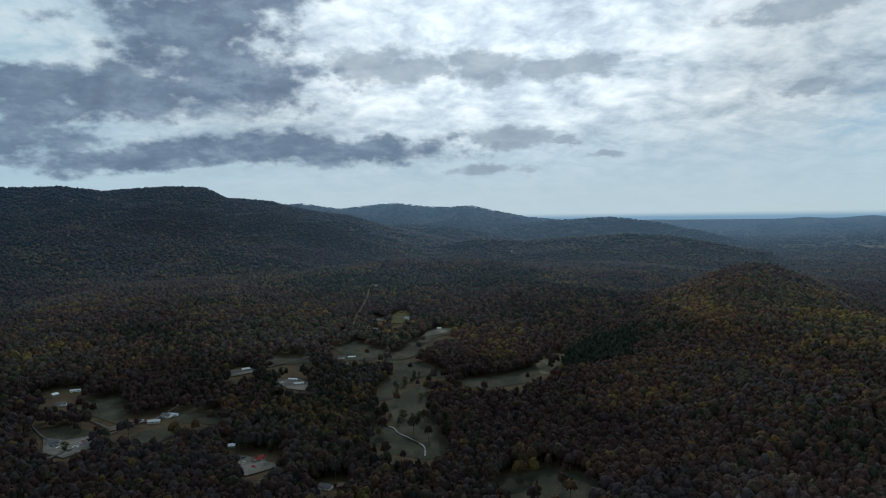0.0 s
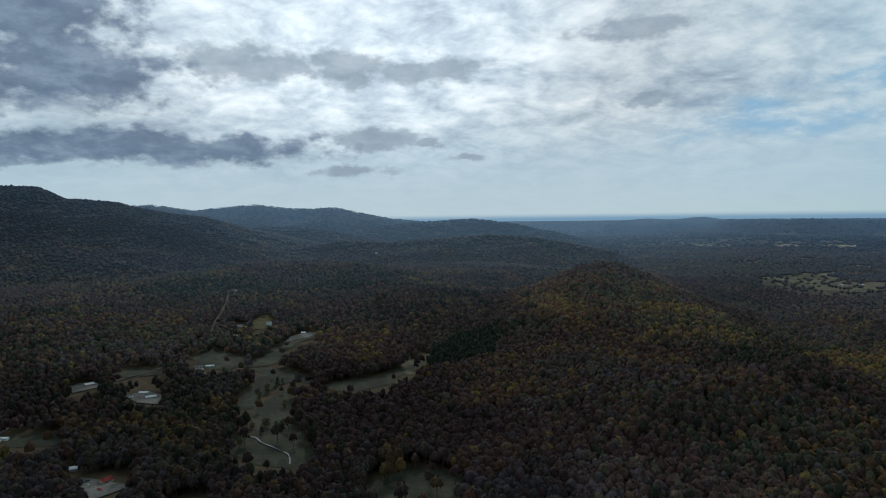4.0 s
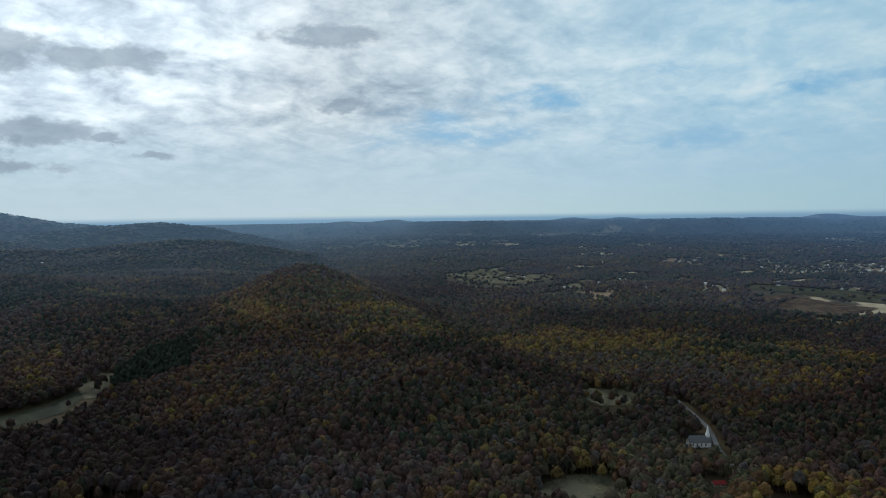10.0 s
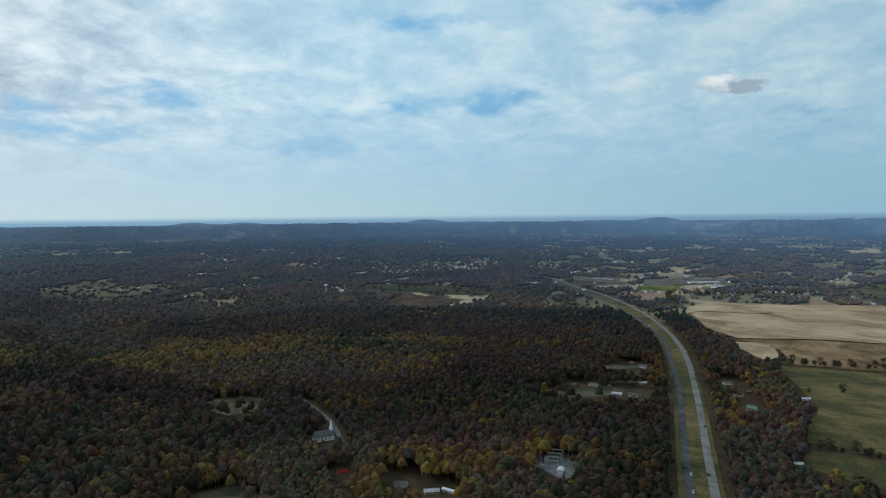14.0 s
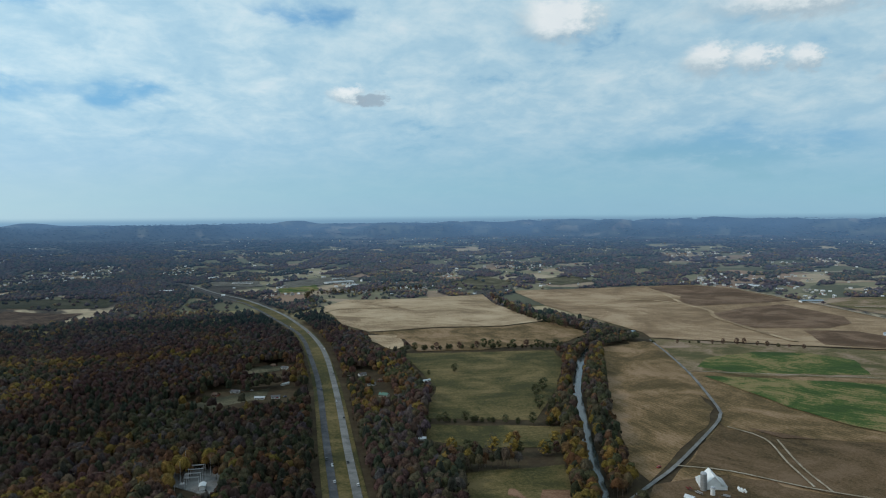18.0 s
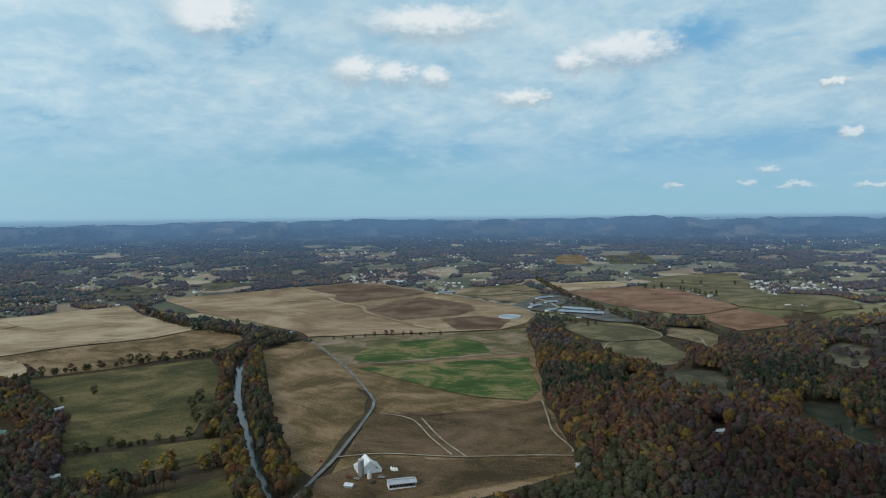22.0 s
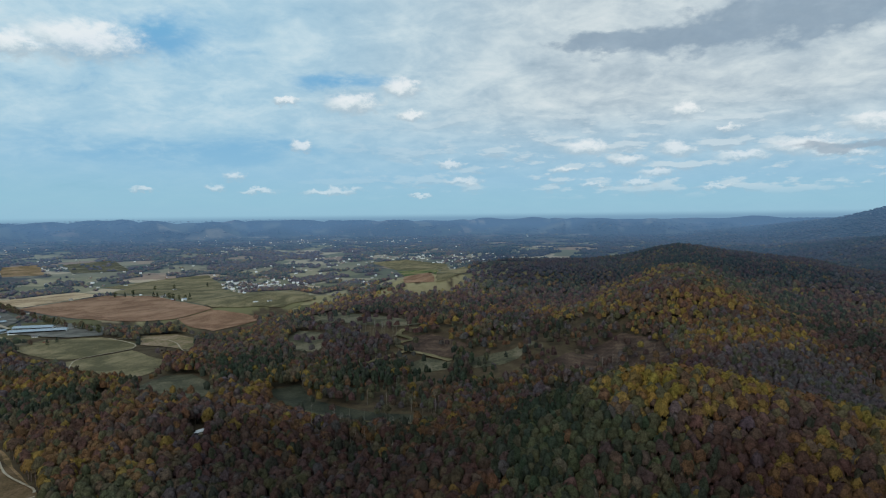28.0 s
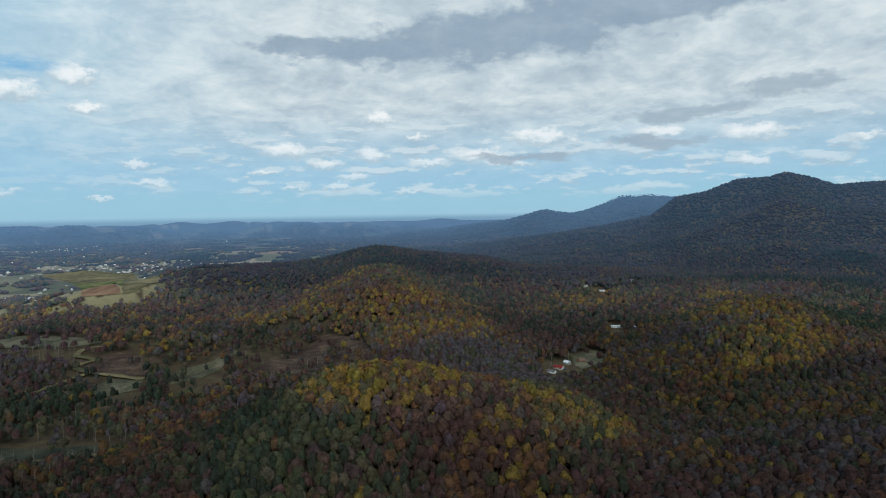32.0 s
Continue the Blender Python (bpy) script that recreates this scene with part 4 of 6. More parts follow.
def crown_mesh(kind, seed):
    """One crown as (vertices, triangles): foot at 0, about one unit wide each way and one high."""
    rng = np.random.default_rng(seed)
    bm = bmesh.new()
    if kind == "tip":
        v = [(0.5 * math.cos(k * 1.57 + rng.uniform(-0.3, 0.3)), 0.5 * math.sin(k * 1.57), rng.uniform(0.25, 0.5)) for k in range(4)] + [(rng.uniform(-0.12, 0.12), rng.uniform(-0.12, 0.12), 1.0), (0, 0, 0)]
        f = [(0, 1, 4), (1, 2, 4), (2, 3, 4), (3, 0, 4), (1, 0, 5), (2, 1, 5), (3, 2, 5), (0, 3, 5)]
        bm.free()
        return np.array(v), np.array(f)
    bmesh.ops.create_icosphere(bm, subdivisions=2 if kind == "near" else 1, radius=0.5)
    v = np.array([w.co[:] for w in bm.verts])
    f = np.array([[w.index for w in t.verts] for t in bm.faces])
    bm.free()
    f = f[v[f].mean(1)[:, 2] > (-0.16 if kind == "near" else -0.3)]
    v = v * rng.uniform(0.76, 1.1, len(v))[:, None]
    v[:, :2] *= (1.06 - 0.5 * np.clip(v[:, 2:], 0, 1))          # narrower at the top
    v[:, 2] += 0.52
    vs, fs, base = [v], [f], len(v)
    sprays, size = {"near": (12, 0.12), "mid": (3, 0.16), "far": (0, 0)}[kind]
    for i in range(sprays):
        # leaf sprays spread evenly over the crown, tilted at random
        h = 1 - (i + 0.5) / sprays * 1.55
        a = i * 2.39996 + rng.uniform(-0.5, 0.5)
        s = math.sqrt(max(0.0, 1 - h * h))
        c = np.array([math.cos(a) * s, math.sin(a) * s, h])
        p = c * rng.uniform(0.40, 0.54) + np.array([0, 0, 0.52])
        nrm = c + rng.normal(size=3) * 0.55
        nrm /= np.linalg.norm(nrm)
        t = np.cross(nrm, rng.normal(size=3))
        t /= np.linalg.norm(t)
        o = np.cross(nrm, t)
        e = size * rng.uniform(0.7, 1.35)
        vs.append(np.array([p - t * e, p + o * e * 0.8, p + t * e, p - o * e * 0.8 + nrm * e * 0.4]))
        fs.append(np.array([[0, 1, 2], [0, 2, 3]]) + base)
        base += 4
    return np.concatenate(vs), np.concatenate(fs)


def forest(name, x, y, tall, wide, col, kind, label, seed, sunk=0.25, trunks=False, mat=None):
    """A stand of woodland in one mesh: every tree with its own size, turn and leaf colour."""
    rng = np.random.default_rng(seed)
    shapes = [crown_mesh(kind, seed * 10 + k) for k in range(7)]
    pick = rng.integers(0, len(shapes), len(x))
    z = height(x, y)
    V, F, C, base = [], [], [], 0
    for s, (v, f) in enumerate(shapes):
        m = np.nonzero(pick == s)[0]
        if not len(m):
            continue
        a = rng.uniform(0, 6.283, len(m))
        ca, sa = np.cos(a)[:, None], np.sin(a)[:, None]
        w, t = wide[m][:, None], tall[m][:, None]
        vx = (v[None, :, 0] * ca - v[None, :, 1] * sa) * w + x[m][:, None]
        vy = (v[None, :, 0] * sa + v[None, :, 1] * ca) * w + y[m][:, None]
        vz = v[None, :, 2] * t * (1 - sunk) + z[m][:, None] + t * sunk
        V.append(np.stack([vx, vy, vz], -1).reshape(-1, 3))
        F.append((f[None] + (np.arange(len(m)) * len(v))[:, None, None] + base).reshape(-1, 3))
        C.append(np.repeat(col[m], len(v), axis=0))
        base += len(m) * len(v)
    if trunks:
        k = 4
        ang = np.arange(k) * 6.283 / k
        ring = np.stack([np.cos(ang), np.sin(ang)], -1)
        r = wide * 0.028
        lowv = np.stack([x[:, None] + ring[None, :, 0] * r[:, None] * 1.5, y[:, None] + ring[None, :, 1] * r[:, None] * 1.5, np.repeat((z - 0.5)[:, None], k, 1)], -1)
        top = np.stack([x[:, None] + ring[None, :, 0] * r[:, None], y[:, None] + ring[None, :, 1] * r[:, None], np.repeat((z + tall * 0.5)[:, None], k, 1)], -1)
        V.append(np.concatenate([lowv, top], 1).reshape(-1, 3))
        q = []
        for j in range(k):
            q += [(j, (j + 1) % k, k + (j + 1) % k), (j, k + (j + 1) % k, k + j)]
        F.append((np.array(q)[None] + (np.arange(len(x)) * 2 * k)[:, None, None] + base).reshape(-1, 3))
        C.append(np.tile(np.array([[0.11, 0.085, 0.07]]), (len(x) * 2 * k, 1)))
    V, F, C = np.concatenate(V), np.concatenate(F), np.concatenate(C)
    me = bpy.data.meshes.new(name)
    me.vertices.add(len(V))
    me.vertices.foreach_set("co", V.astype(np.float32).ravel())
    me.loops.add(F.size)
    me.loops.foreach_set("vertex_index", F.astype(np.int32).ravel())
    me.polygons.add(len(F))
    me.polygons.foreach_set("loop_start", np.arange(len(F), dtype=np.int32) * 3)
    me.update()
    me.validate()
    at = me.attributes.new("leaf", "FLOAT_COLOR", "POINT")
    at.data.foreach_set("color", np.concatenate([C, np.ones((len(C), 1))], 1).astype(np.float32).ravel())
    me.materials.append(mat or LEAF)
    me.shade_smooth()
    return tagged(new(name, me), label, "forest", kind="stuff")


def candidates(r0, r1, gap, seed):
    rng = np.random.default_rng(seed)
    g = np.arange(-r1, r1, gap)
    X, Y = np.meshgrid(g, g * 0.93)
    X = X + (np.arange(len(g)) % 2)[:, None] * gap / 2
    x = X.ravel() + rng.uniform(-0.42, 0.42, X.size) * gap
    y = Y.ravel() + rng.uniform(-0.42, 0.42, X.size) * gap
    q = np.hypot(x, y)
    m = (q > r0) & (q <= r1)
    return x[m], y[m], rng


def zone(b, q, b0, b1, q0, q1):
    """1 inside a stretch of bearings and distances, falling off softly."""
    return soft(b0 - 3, b0 + 3, b) * soft(b1 + 3, b1 - 3, b) * soft(q0 * 0.94, q0 * 1.04, q) * soft(q1 * 1.06, q1 * 0.96, q)


# stretches of woodland: bearings, distances, least and most ground height, weights of the eight leaf colours, lightness
# that paints in cloud shadow and sun
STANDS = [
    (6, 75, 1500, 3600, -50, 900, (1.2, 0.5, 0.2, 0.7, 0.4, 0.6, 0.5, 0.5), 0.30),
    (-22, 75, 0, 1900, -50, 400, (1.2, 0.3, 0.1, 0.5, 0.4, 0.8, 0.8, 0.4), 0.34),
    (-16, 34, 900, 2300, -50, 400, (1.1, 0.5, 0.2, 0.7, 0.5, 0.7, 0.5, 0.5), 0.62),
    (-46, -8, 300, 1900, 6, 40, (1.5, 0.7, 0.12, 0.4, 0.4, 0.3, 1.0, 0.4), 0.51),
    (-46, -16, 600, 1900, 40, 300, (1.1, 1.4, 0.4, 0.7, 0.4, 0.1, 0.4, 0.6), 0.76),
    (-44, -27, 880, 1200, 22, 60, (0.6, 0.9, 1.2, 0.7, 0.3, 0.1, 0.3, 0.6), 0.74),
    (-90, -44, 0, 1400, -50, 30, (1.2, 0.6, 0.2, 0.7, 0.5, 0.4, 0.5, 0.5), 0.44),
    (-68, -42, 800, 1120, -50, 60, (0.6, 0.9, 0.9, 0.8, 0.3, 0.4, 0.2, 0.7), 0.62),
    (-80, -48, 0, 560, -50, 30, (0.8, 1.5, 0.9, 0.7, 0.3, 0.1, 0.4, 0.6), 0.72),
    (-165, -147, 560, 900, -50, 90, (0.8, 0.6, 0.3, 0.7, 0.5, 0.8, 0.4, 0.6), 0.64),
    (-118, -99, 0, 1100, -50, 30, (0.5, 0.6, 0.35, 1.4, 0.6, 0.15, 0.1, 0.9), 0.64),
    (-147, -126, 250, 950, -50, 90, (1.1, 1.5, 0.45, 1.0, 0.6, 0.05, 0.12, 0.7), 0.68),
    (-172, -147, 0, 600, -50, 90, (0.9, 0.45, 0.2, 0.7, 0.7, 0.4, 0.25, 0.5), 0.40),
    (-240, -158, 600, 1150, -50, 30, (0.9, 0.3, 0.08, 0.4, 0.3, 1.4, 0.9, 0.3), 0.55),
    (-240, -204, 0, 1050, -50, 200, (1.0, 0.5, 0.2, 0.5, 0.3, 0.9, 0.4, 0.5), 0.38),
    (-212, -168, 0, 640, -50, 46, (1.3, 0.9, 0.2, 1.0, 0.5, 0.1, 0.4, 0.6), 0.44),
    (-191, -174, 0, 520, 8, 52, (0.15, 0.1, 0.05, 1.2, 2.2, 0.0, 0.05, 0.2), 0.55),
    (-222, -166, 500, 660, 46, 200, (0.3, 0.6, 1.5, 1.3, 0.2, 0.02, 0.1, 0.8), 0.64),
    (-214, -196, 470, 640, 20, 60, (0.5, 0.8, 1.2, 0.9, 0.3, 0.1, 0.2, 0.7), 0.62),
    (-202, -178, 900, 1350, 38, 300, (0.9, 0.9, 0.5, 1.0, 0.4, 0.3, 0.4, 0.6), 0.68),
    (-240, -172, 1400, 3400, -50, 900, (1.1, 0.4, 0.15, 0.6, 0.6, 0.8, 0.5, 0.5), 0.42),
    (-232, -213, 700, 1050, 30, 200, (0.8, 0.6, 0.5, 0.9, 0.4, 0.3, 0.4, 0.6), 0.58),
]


def tree_colours(x, y, rng):
    """Autumn colours in drifts: russet, orange, gold, olive, evergreen, bare grey, maroon, tan; cloud shade is painted
    in.
    """
    b = np.degrees(np.arctan2(-x, y))
    b = np.where(b > 75, b - 360, b)
    q, z = np.hypot(x, y), height(x, y)
    d1, d2, d3 = (5 * (grain(x + 900 * k, y - 700 * k, w, 3) - 0.5) for k, w in ((1, 130.0), (2, 75.0), (3, 190.0)))
    w = np.tile(np.array([1.0, 0.45, 0.2, 0.7, 0.35, 0.6, 0.3, 0.6]), (len(x), 1))
    # light paints cloud shadow, sunny stretches and haze lift into the leaves
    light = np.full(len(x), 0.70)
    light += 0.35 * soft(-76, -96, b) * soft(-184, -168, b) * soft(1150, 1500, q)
    for b0, b1, q0, q1, z0, z1, mix, painted_lum in STANDS:
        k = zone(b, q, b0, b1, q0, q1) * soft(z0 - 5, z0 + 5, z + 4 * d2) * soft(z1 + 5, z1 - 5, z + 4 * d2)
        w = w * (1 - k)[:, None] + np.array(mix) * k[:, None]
        light = light * (1 - k) + painted_lum * k
    w = w * np.exp(np.stack([0.9 * d1, 1.4 * d2, 1.9 * d2, -0.9 * d1, 1.8 * d3, -1.2 * d3, 1.2 * d1, 0.4 * d3], -1))
    for p in PINES:
        w[inside(x, y, p)] = (0, 0, 0, 0.1, 3, 0, 0, 0)
    c = np.cumsum(w / w.sum(1)[:, None], 1)
    k = (rng.random(len(x))[:, None] > c).sum(1).clip(0, 7)
    drift = (w / w.sum(1)[:, None]) @ PALETTE
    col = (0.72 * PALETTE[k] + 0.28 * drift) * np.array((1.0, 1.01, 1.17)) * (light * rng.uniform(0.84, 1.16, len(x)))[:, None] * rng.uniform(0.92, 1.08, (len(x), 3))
    # leaves greyed a little on the sunward side, haze put into their colour
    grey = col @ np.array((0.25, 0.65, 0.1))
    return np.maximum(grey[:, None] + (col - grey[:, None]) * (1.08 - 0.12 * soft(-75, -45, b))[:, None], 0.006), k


def plantable(x, y, rng, margin=0.0):
    keep = rng.random(len(x)) < woods(x, y) * 1.02
    jx, jy = x + 9 * wave(x, y, 28, 13.0), y + 9 * wave(x, y, 28, 14.0)
    for kind, poly in FIELDS:
        wild = kind in ("meadow", "glade", "cutover", "weedy")
        px, py = (jx, jy) if wild else (x, y)
        stray = rng.random(len(x)) < ((0.22 if min(p[1] for p in poly) < -520 else 0.0) if kind == "cutover" else 0.10 if kind == "glade" else 0.03 if kind == "meadow" else 0.0)
        for s in ((1.0,) if kind == "cutover" else (1.0, 1.04, 1.08)):         # no tree tops before the open ground either
            keep &= ~inside(px * s, py * s, poly) | stray
    for line, w in CLEARWAYS:
        keep &= line_distance(x, y, line) > w + margin
        if line is not RIVER:
            keep &= line_distance(x * 1.05, y * 1.05, line) > w * 0.7
    for cx, cy, r in YARDS + TOWN + [(a, b, 13) for _, a, b in HOUSE_SITES]:
        near = np.nonzero((np.abs(x - cx) < r * 2 + 0.09 * abs(cx)) & (np.abs(y - cy) < r * 2 + 0.09 * abs(cy)))[0]
        for s in (1.0, 1.035, 1.07):
            d = np.hypot(x[near] * s - cx, y[near] * s - cy)
            keep[near] &= (d > r * (1 if s == 1.0 else 0.75)) | ((d > r * 0.55) & (rng.random(len(near)) < 0.22))
    b = np.degrees(np.arctan2(-x, y))
    keep &= np.hypot(x, y) > 75
    # the cut-over basin keeps only scattered trees
    bb, q = np.where(b > 75, b - 360, b), np.hypot(x, y)
    cut = zone(bb, q, -187, -160, 650, 1130) * soft(52, 38, height(x, y)) * soft(-0.25, 0.15, grain(x, y, 90.0, 3) - 0.42)
    keep &= rng.random(len(x)) > 0.70 * cut
    hidden = (b > 40) & (b < 128)
    keep &= ~hidden | (rng.random(len(x)) < 0.10)
    return keep


def plant(r0, r1, gap, kind, name, label, seed, tall, wide, trunks=False, haze_mix=0.0, mat=None, sunk=0.25):
    x, y, rng = candidates(r0 * 0.86, min(r1 * 1.14, 4840), gap, seed)
    q = np.hypot(x, y)
    q = q * (1 + (0.07 * wave(x, y, 160, 9.0) + 0.05 * rng.uniform(-1, 1, len(x))) * (r0 > 300))
    keep = plantable(x, y, rng) & (q > r0) & (q <= r1)
    x, y = x[keep], y[keep]
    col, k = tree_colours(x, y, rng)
    # haze painted into the leaf colours, stronger with distance
    haze_mix = np.clip(haze_mix * soft(900, 2000, np.hypot(x, y)), 0, 1)[:, None]
    col = col * (1 - haze_mix) + HAZE_HUE * haze_mix * rng.uniform(0.8, 1.2, (len(x), 1))
    q = np.hypot(x, y)
    far = q / true_range(q)
    size = rng.uniform(0.7, 1.25, len(x)) * far
    slim = np.where(k == 4, 0.75, 1.0)
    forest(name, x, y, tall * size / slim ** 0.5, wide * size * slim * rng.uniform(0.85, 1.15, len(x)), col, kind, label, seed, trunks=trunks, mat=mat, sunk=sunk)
    return len(x)


def snags(r0, r1, b0, b1, gap, seed):
    """Leafless standing trees: pale trunks with a few upswept branches, in one mesh."""
    x, y, rng = candidates(r0, r1, gap, seed)
    b = np.degrees(np.arctan2(-x, y))
    b = np.where(b > 75, b - 360, b)
    keep = (b > b0) & (b < b1) & (rng.random(len(x)) < soft(-0.3, 0.5, wave(x, y, 80, 15.0)))
    for kind, poly in FIELDS:
        if kind != "cutover":
            keep &= ~inside(x, y, poly)
    x, y = x[keep], y[keep]
    z, n = height(x, y), len(x)
    tall, r = rng.uniform(11, 18, n), rng.uniform(0.16, 0.28, n)
    V, F = [], []
    tri = np.arange(3) * 2.094
    for k in range(3):
        V.append(np.stack([x + np.cos(tri[k]) * r, y + np.sin(tri[k]) * r, z - 0.5], -1))
    for k in range(3):
        V.append(np.stack([x + np.cos(tri[k]) * r * 0.3, y + np.sin(tri[k]) * r * 0.3, z + tall], -1))
    F += [(0, 1, 4), (0, 4, 3), (1, 2, 5), (1, 5, 4), (2, 0, 3), (2, 3, 5)]
    for k in range(7):
        a, h, s = rng.uniform(0, 6.283, n), rng.uniform(0.4, 0.85, n), rng.uniform(1.2, 3.0, n)
        V.append(np.stack([x, y, z + tall * h - 0.25], -1))
        V.append(np.stack([x, y, z + tall * h + 0.1], -1))
        V.append(np.stack([x + np.cos(a) * s, y + np.sin(a) * s, z + tall * h + s * 0.9], -1))
        F.append((6 + k * 3, 7 + k * 3, 8 + k * 3))
    V = np.stack(V, 1)
    c = V.shape[1]
    F = (np.array(F)[None] + (np.arange(n) * c)[:, None, None]).reshape(-1, 3)
    me = bpy.data.meshes.new("bare_trees")
    me.from_pydata(V.reshape(-1, 3).tolist(), [], F.tolist())
    me.materials.append(PALE_BARK)
    return tagged(new("bare_trees", me), "leafless pale grey trees standing in autumn woodland", "bare trees", kind="stuff")

# ---------------------------------------------------------------- things


def part(name, bm, mat, parent, label=""):
    """Links a bmesh as one mesh object under a thing or a part."""
    me = bpy.data.meshes.new(name)
    bm.to_mesh(me)
    bm.free()
    me.materials.append(mat)
    ob = new(name, me)
    ob.parent = parent
    return tagged(ob, label)


def box(bm, x, y, z, w, d, h, turn=0.0):
    """A box on its foot at (x, y, z)."""
    m = pose(x, y, z + h / 2, 0, 0, turn) @ Matrix.Diagonal((w, d, h, 1))
    return bmesh.ops.create_cube(bm, size=1, matrix=m)["verts"]


def one_box(*a):
    bm = bmesh.new()
    box(bm, *a)
    return bm


def drum(bm, x, y, z, r0, r1, h, sides=10, caps=True):
    return bmesh.ops.create_cone(bm, cap_ends=caps, segments=sides, radius1=r0, radius2=r1, depth=h, matrix=Matrix.Translation((x, y, z + h / 2)))["verts"]


def gable(w, d, z, rise, over=0.5, thick=0.25, hip=0.0):
    """A pitched roof over w x d, its ridge along x, with eaves and thickness."""
    bm = bmesh.new()
    a, b = w / 2 + over, d / 2 + over
    v = []
    for s in (0, thick):
        v += [bm.verts.new(c) for c in ((-a, -b, z - 0.2 + s), (a, -b, z - 0.2 + s), (a, b, z - 0.2 + s), (-a, b, z - 0.2 + s), (-a + hip, 0, z + rise + s), (a - hip, 0, z + rise + s))]
    for q in ((6, 7, 11, 10), (8, 9, 10, 11), (1, 0, 4, 5), (3, 2, 5, 4), (0, 1, 7, 6), (2, 3, 9, 8)):
        bm.faces.new([v[i] for i in q])
    for q in ((0, 6, 10, 4), (3, 4, 10, 9), (1, 5, 11, 7), (2, 8, 11, 5)):
        bm.faces.new([v[i] for i in q])
    bmesh.ops.recalc_face_normals(bm, faces=bm.faces[:])
    return bm


def walls(w, d, h, rise):
    """Outer walls with gable ends, ridge along x."""
    bm = bmesh.new()
    v = [bm.verts.new(c) for c in ((-w / 2, -d / 2, -0.6), (w / 2, -d / 2, -0.6), (w / 2, d / 2, -0.6), (-w / 2, d / 2, -0.6), (-w / 2, -d / 2, h), (w / 2, -d / 2, h), (w / 2, d / 2, h), (-w / 2, d / 2, h), (-w / 2, 0, h + rise - 0.1), (w / 2, 0, h + rise - 0.1))]
    for q in ((0, 1, 5, 4), (2, 3, 7, 6), (1, 2, 6, 9, 5), (3, 0, 4, 8, 7), (3, 2, 1, 0)):
        bm.faces.new([v[i] for i in q])
    return bm


def thing(name, label, category, group=""):
    return tagged(new(name), label, category, group)


def house(w, d, h, rise, wall, roof, label, windows=True, name="house", group="", hip=0.0, chimney=True, porch=False, category="house"):
    ob = thing(name, label, category, group)
    part("wall", walls(w, d, h, 0 if hip else rise), wall, ob)
    part("roof", gable(w, d, h, rise, 0.5, 0.25, hip), roof, ob)
    if windows:
        for side in (-1, 1):
            part("door", one_box(side * w * 0.06, side * (d / 2 + 0.03), 0, 1.0, 0.12, 2.1), BARK, ob)
            for k in (-0.36, -0.2, 0.2, 0.36):
                win = part("window", one_box(k * w, side * (d / 2 + 0.03), 1.0, 1.4, 0.1, 1.3), DARK_GLASS, ob)
                part("frame", one_box(k * w, side * (d / 2 + 0.06), 0.9, 1.6, 0.08, 0.12), WHITE, win)
    if chimney:
        part("chimney", one_box(w * 0.28, d * 0.1, h, 0.8, 0.8, rise + 1.0), BRICK, ob)
    if porch:
        part("porch_roof", one_box(0, -d / 2 - 1.3, h - 0.4, w * 0.5, 2.6, 0.18), roof, ob)
        for s in (-1, 1):
            part("porch_post", one_box(s * w * 0.23, -d / 2 - 2.4, -0.4, 0.18, 0.18, h), WHITE, ob)
    return ob


def at(x, y, turn=0.0, lift=0.0):
    return pose(x, y, float(height(x, y)) + lift, 0, 0, turn)


def facing(x, y, extra=0.0):
    """Turn of a thing whose long side meets the eye."""
    return math.degrees(math.atan2(y, x)) + 90 + extra


GREEN_ROOF = painted("green_metal_roof", (0.10, 0.20, 0.15), 0.5, 0.3, 0.2, 0.4)
PALE_ROOF = painted("pale_metal_roof", (0.62, 0.66, 0.69), 0.45, 0.4, 0.15, 0.2)
BLUE_ROOF = painted("blue_grey_roof", (0.27, 0.33, 0.38), 0.5, 0.4, 0.2, 0.2)
BROWN_ROOF = painted("brown_shingle", (0.15, 0.105, 0.08), 0.9, 0.1, 0.3, 0.8)
RUBBER = painted("tyre_rubber", (0.02, 0.02, 0.02), 0.9, 0.1, 0.2, 3.0)
GREY_BLOCK = painted("grey_concrete_block", (0.30, 0.30, 0.29), 0.9, 0.1, 0.3, 0.5)

HOUSES = [
    house(15, 8.5, 3.0, 2.6, WHITE, SHINGLE, "white-sided single-storey house with a grey shingle roof", porch=True, group="valley houses"),
    house(13, 9, 3.0, 2.4, BRICK, BROWN_ROOF, "red brick single-storey house with a brown roof", group="valley houses", hip=3.0),
    house(17, 8, 2.9, 2.2, SIDING, TIN, "beige-sided long house with a metal roof", group="valley houses", chimney=False),
    house(12, 9, 5.4, 3.0, WHITE, BLUE_ROOF, "white two-storey house with a blue-grey roof", group="valley houses", porch=True),
    house(16, 5, 2.8, 1.2, WHITE, PALE_ROOF, "long white mobile home with a pale metal roof", group="valley houses", chimney=False),
    house(10, 7, 3.2, 2.4, GREY_BLOCK, PALE_ROOF, "grey block shed with a pale metal roof", windows=False, name="shed", group="farm sheds", chimney=False, category="shed"),
    house(14, 9, 3.0, 2.8, SIDING, RED_ROOF, "beige house with a red metal roof", group="valley houses"),
    house(13, 8, 3.0, 2.6, SIDING, GREEN_ROOF, "beige house with a green metal roof", group="valley houses"),
]
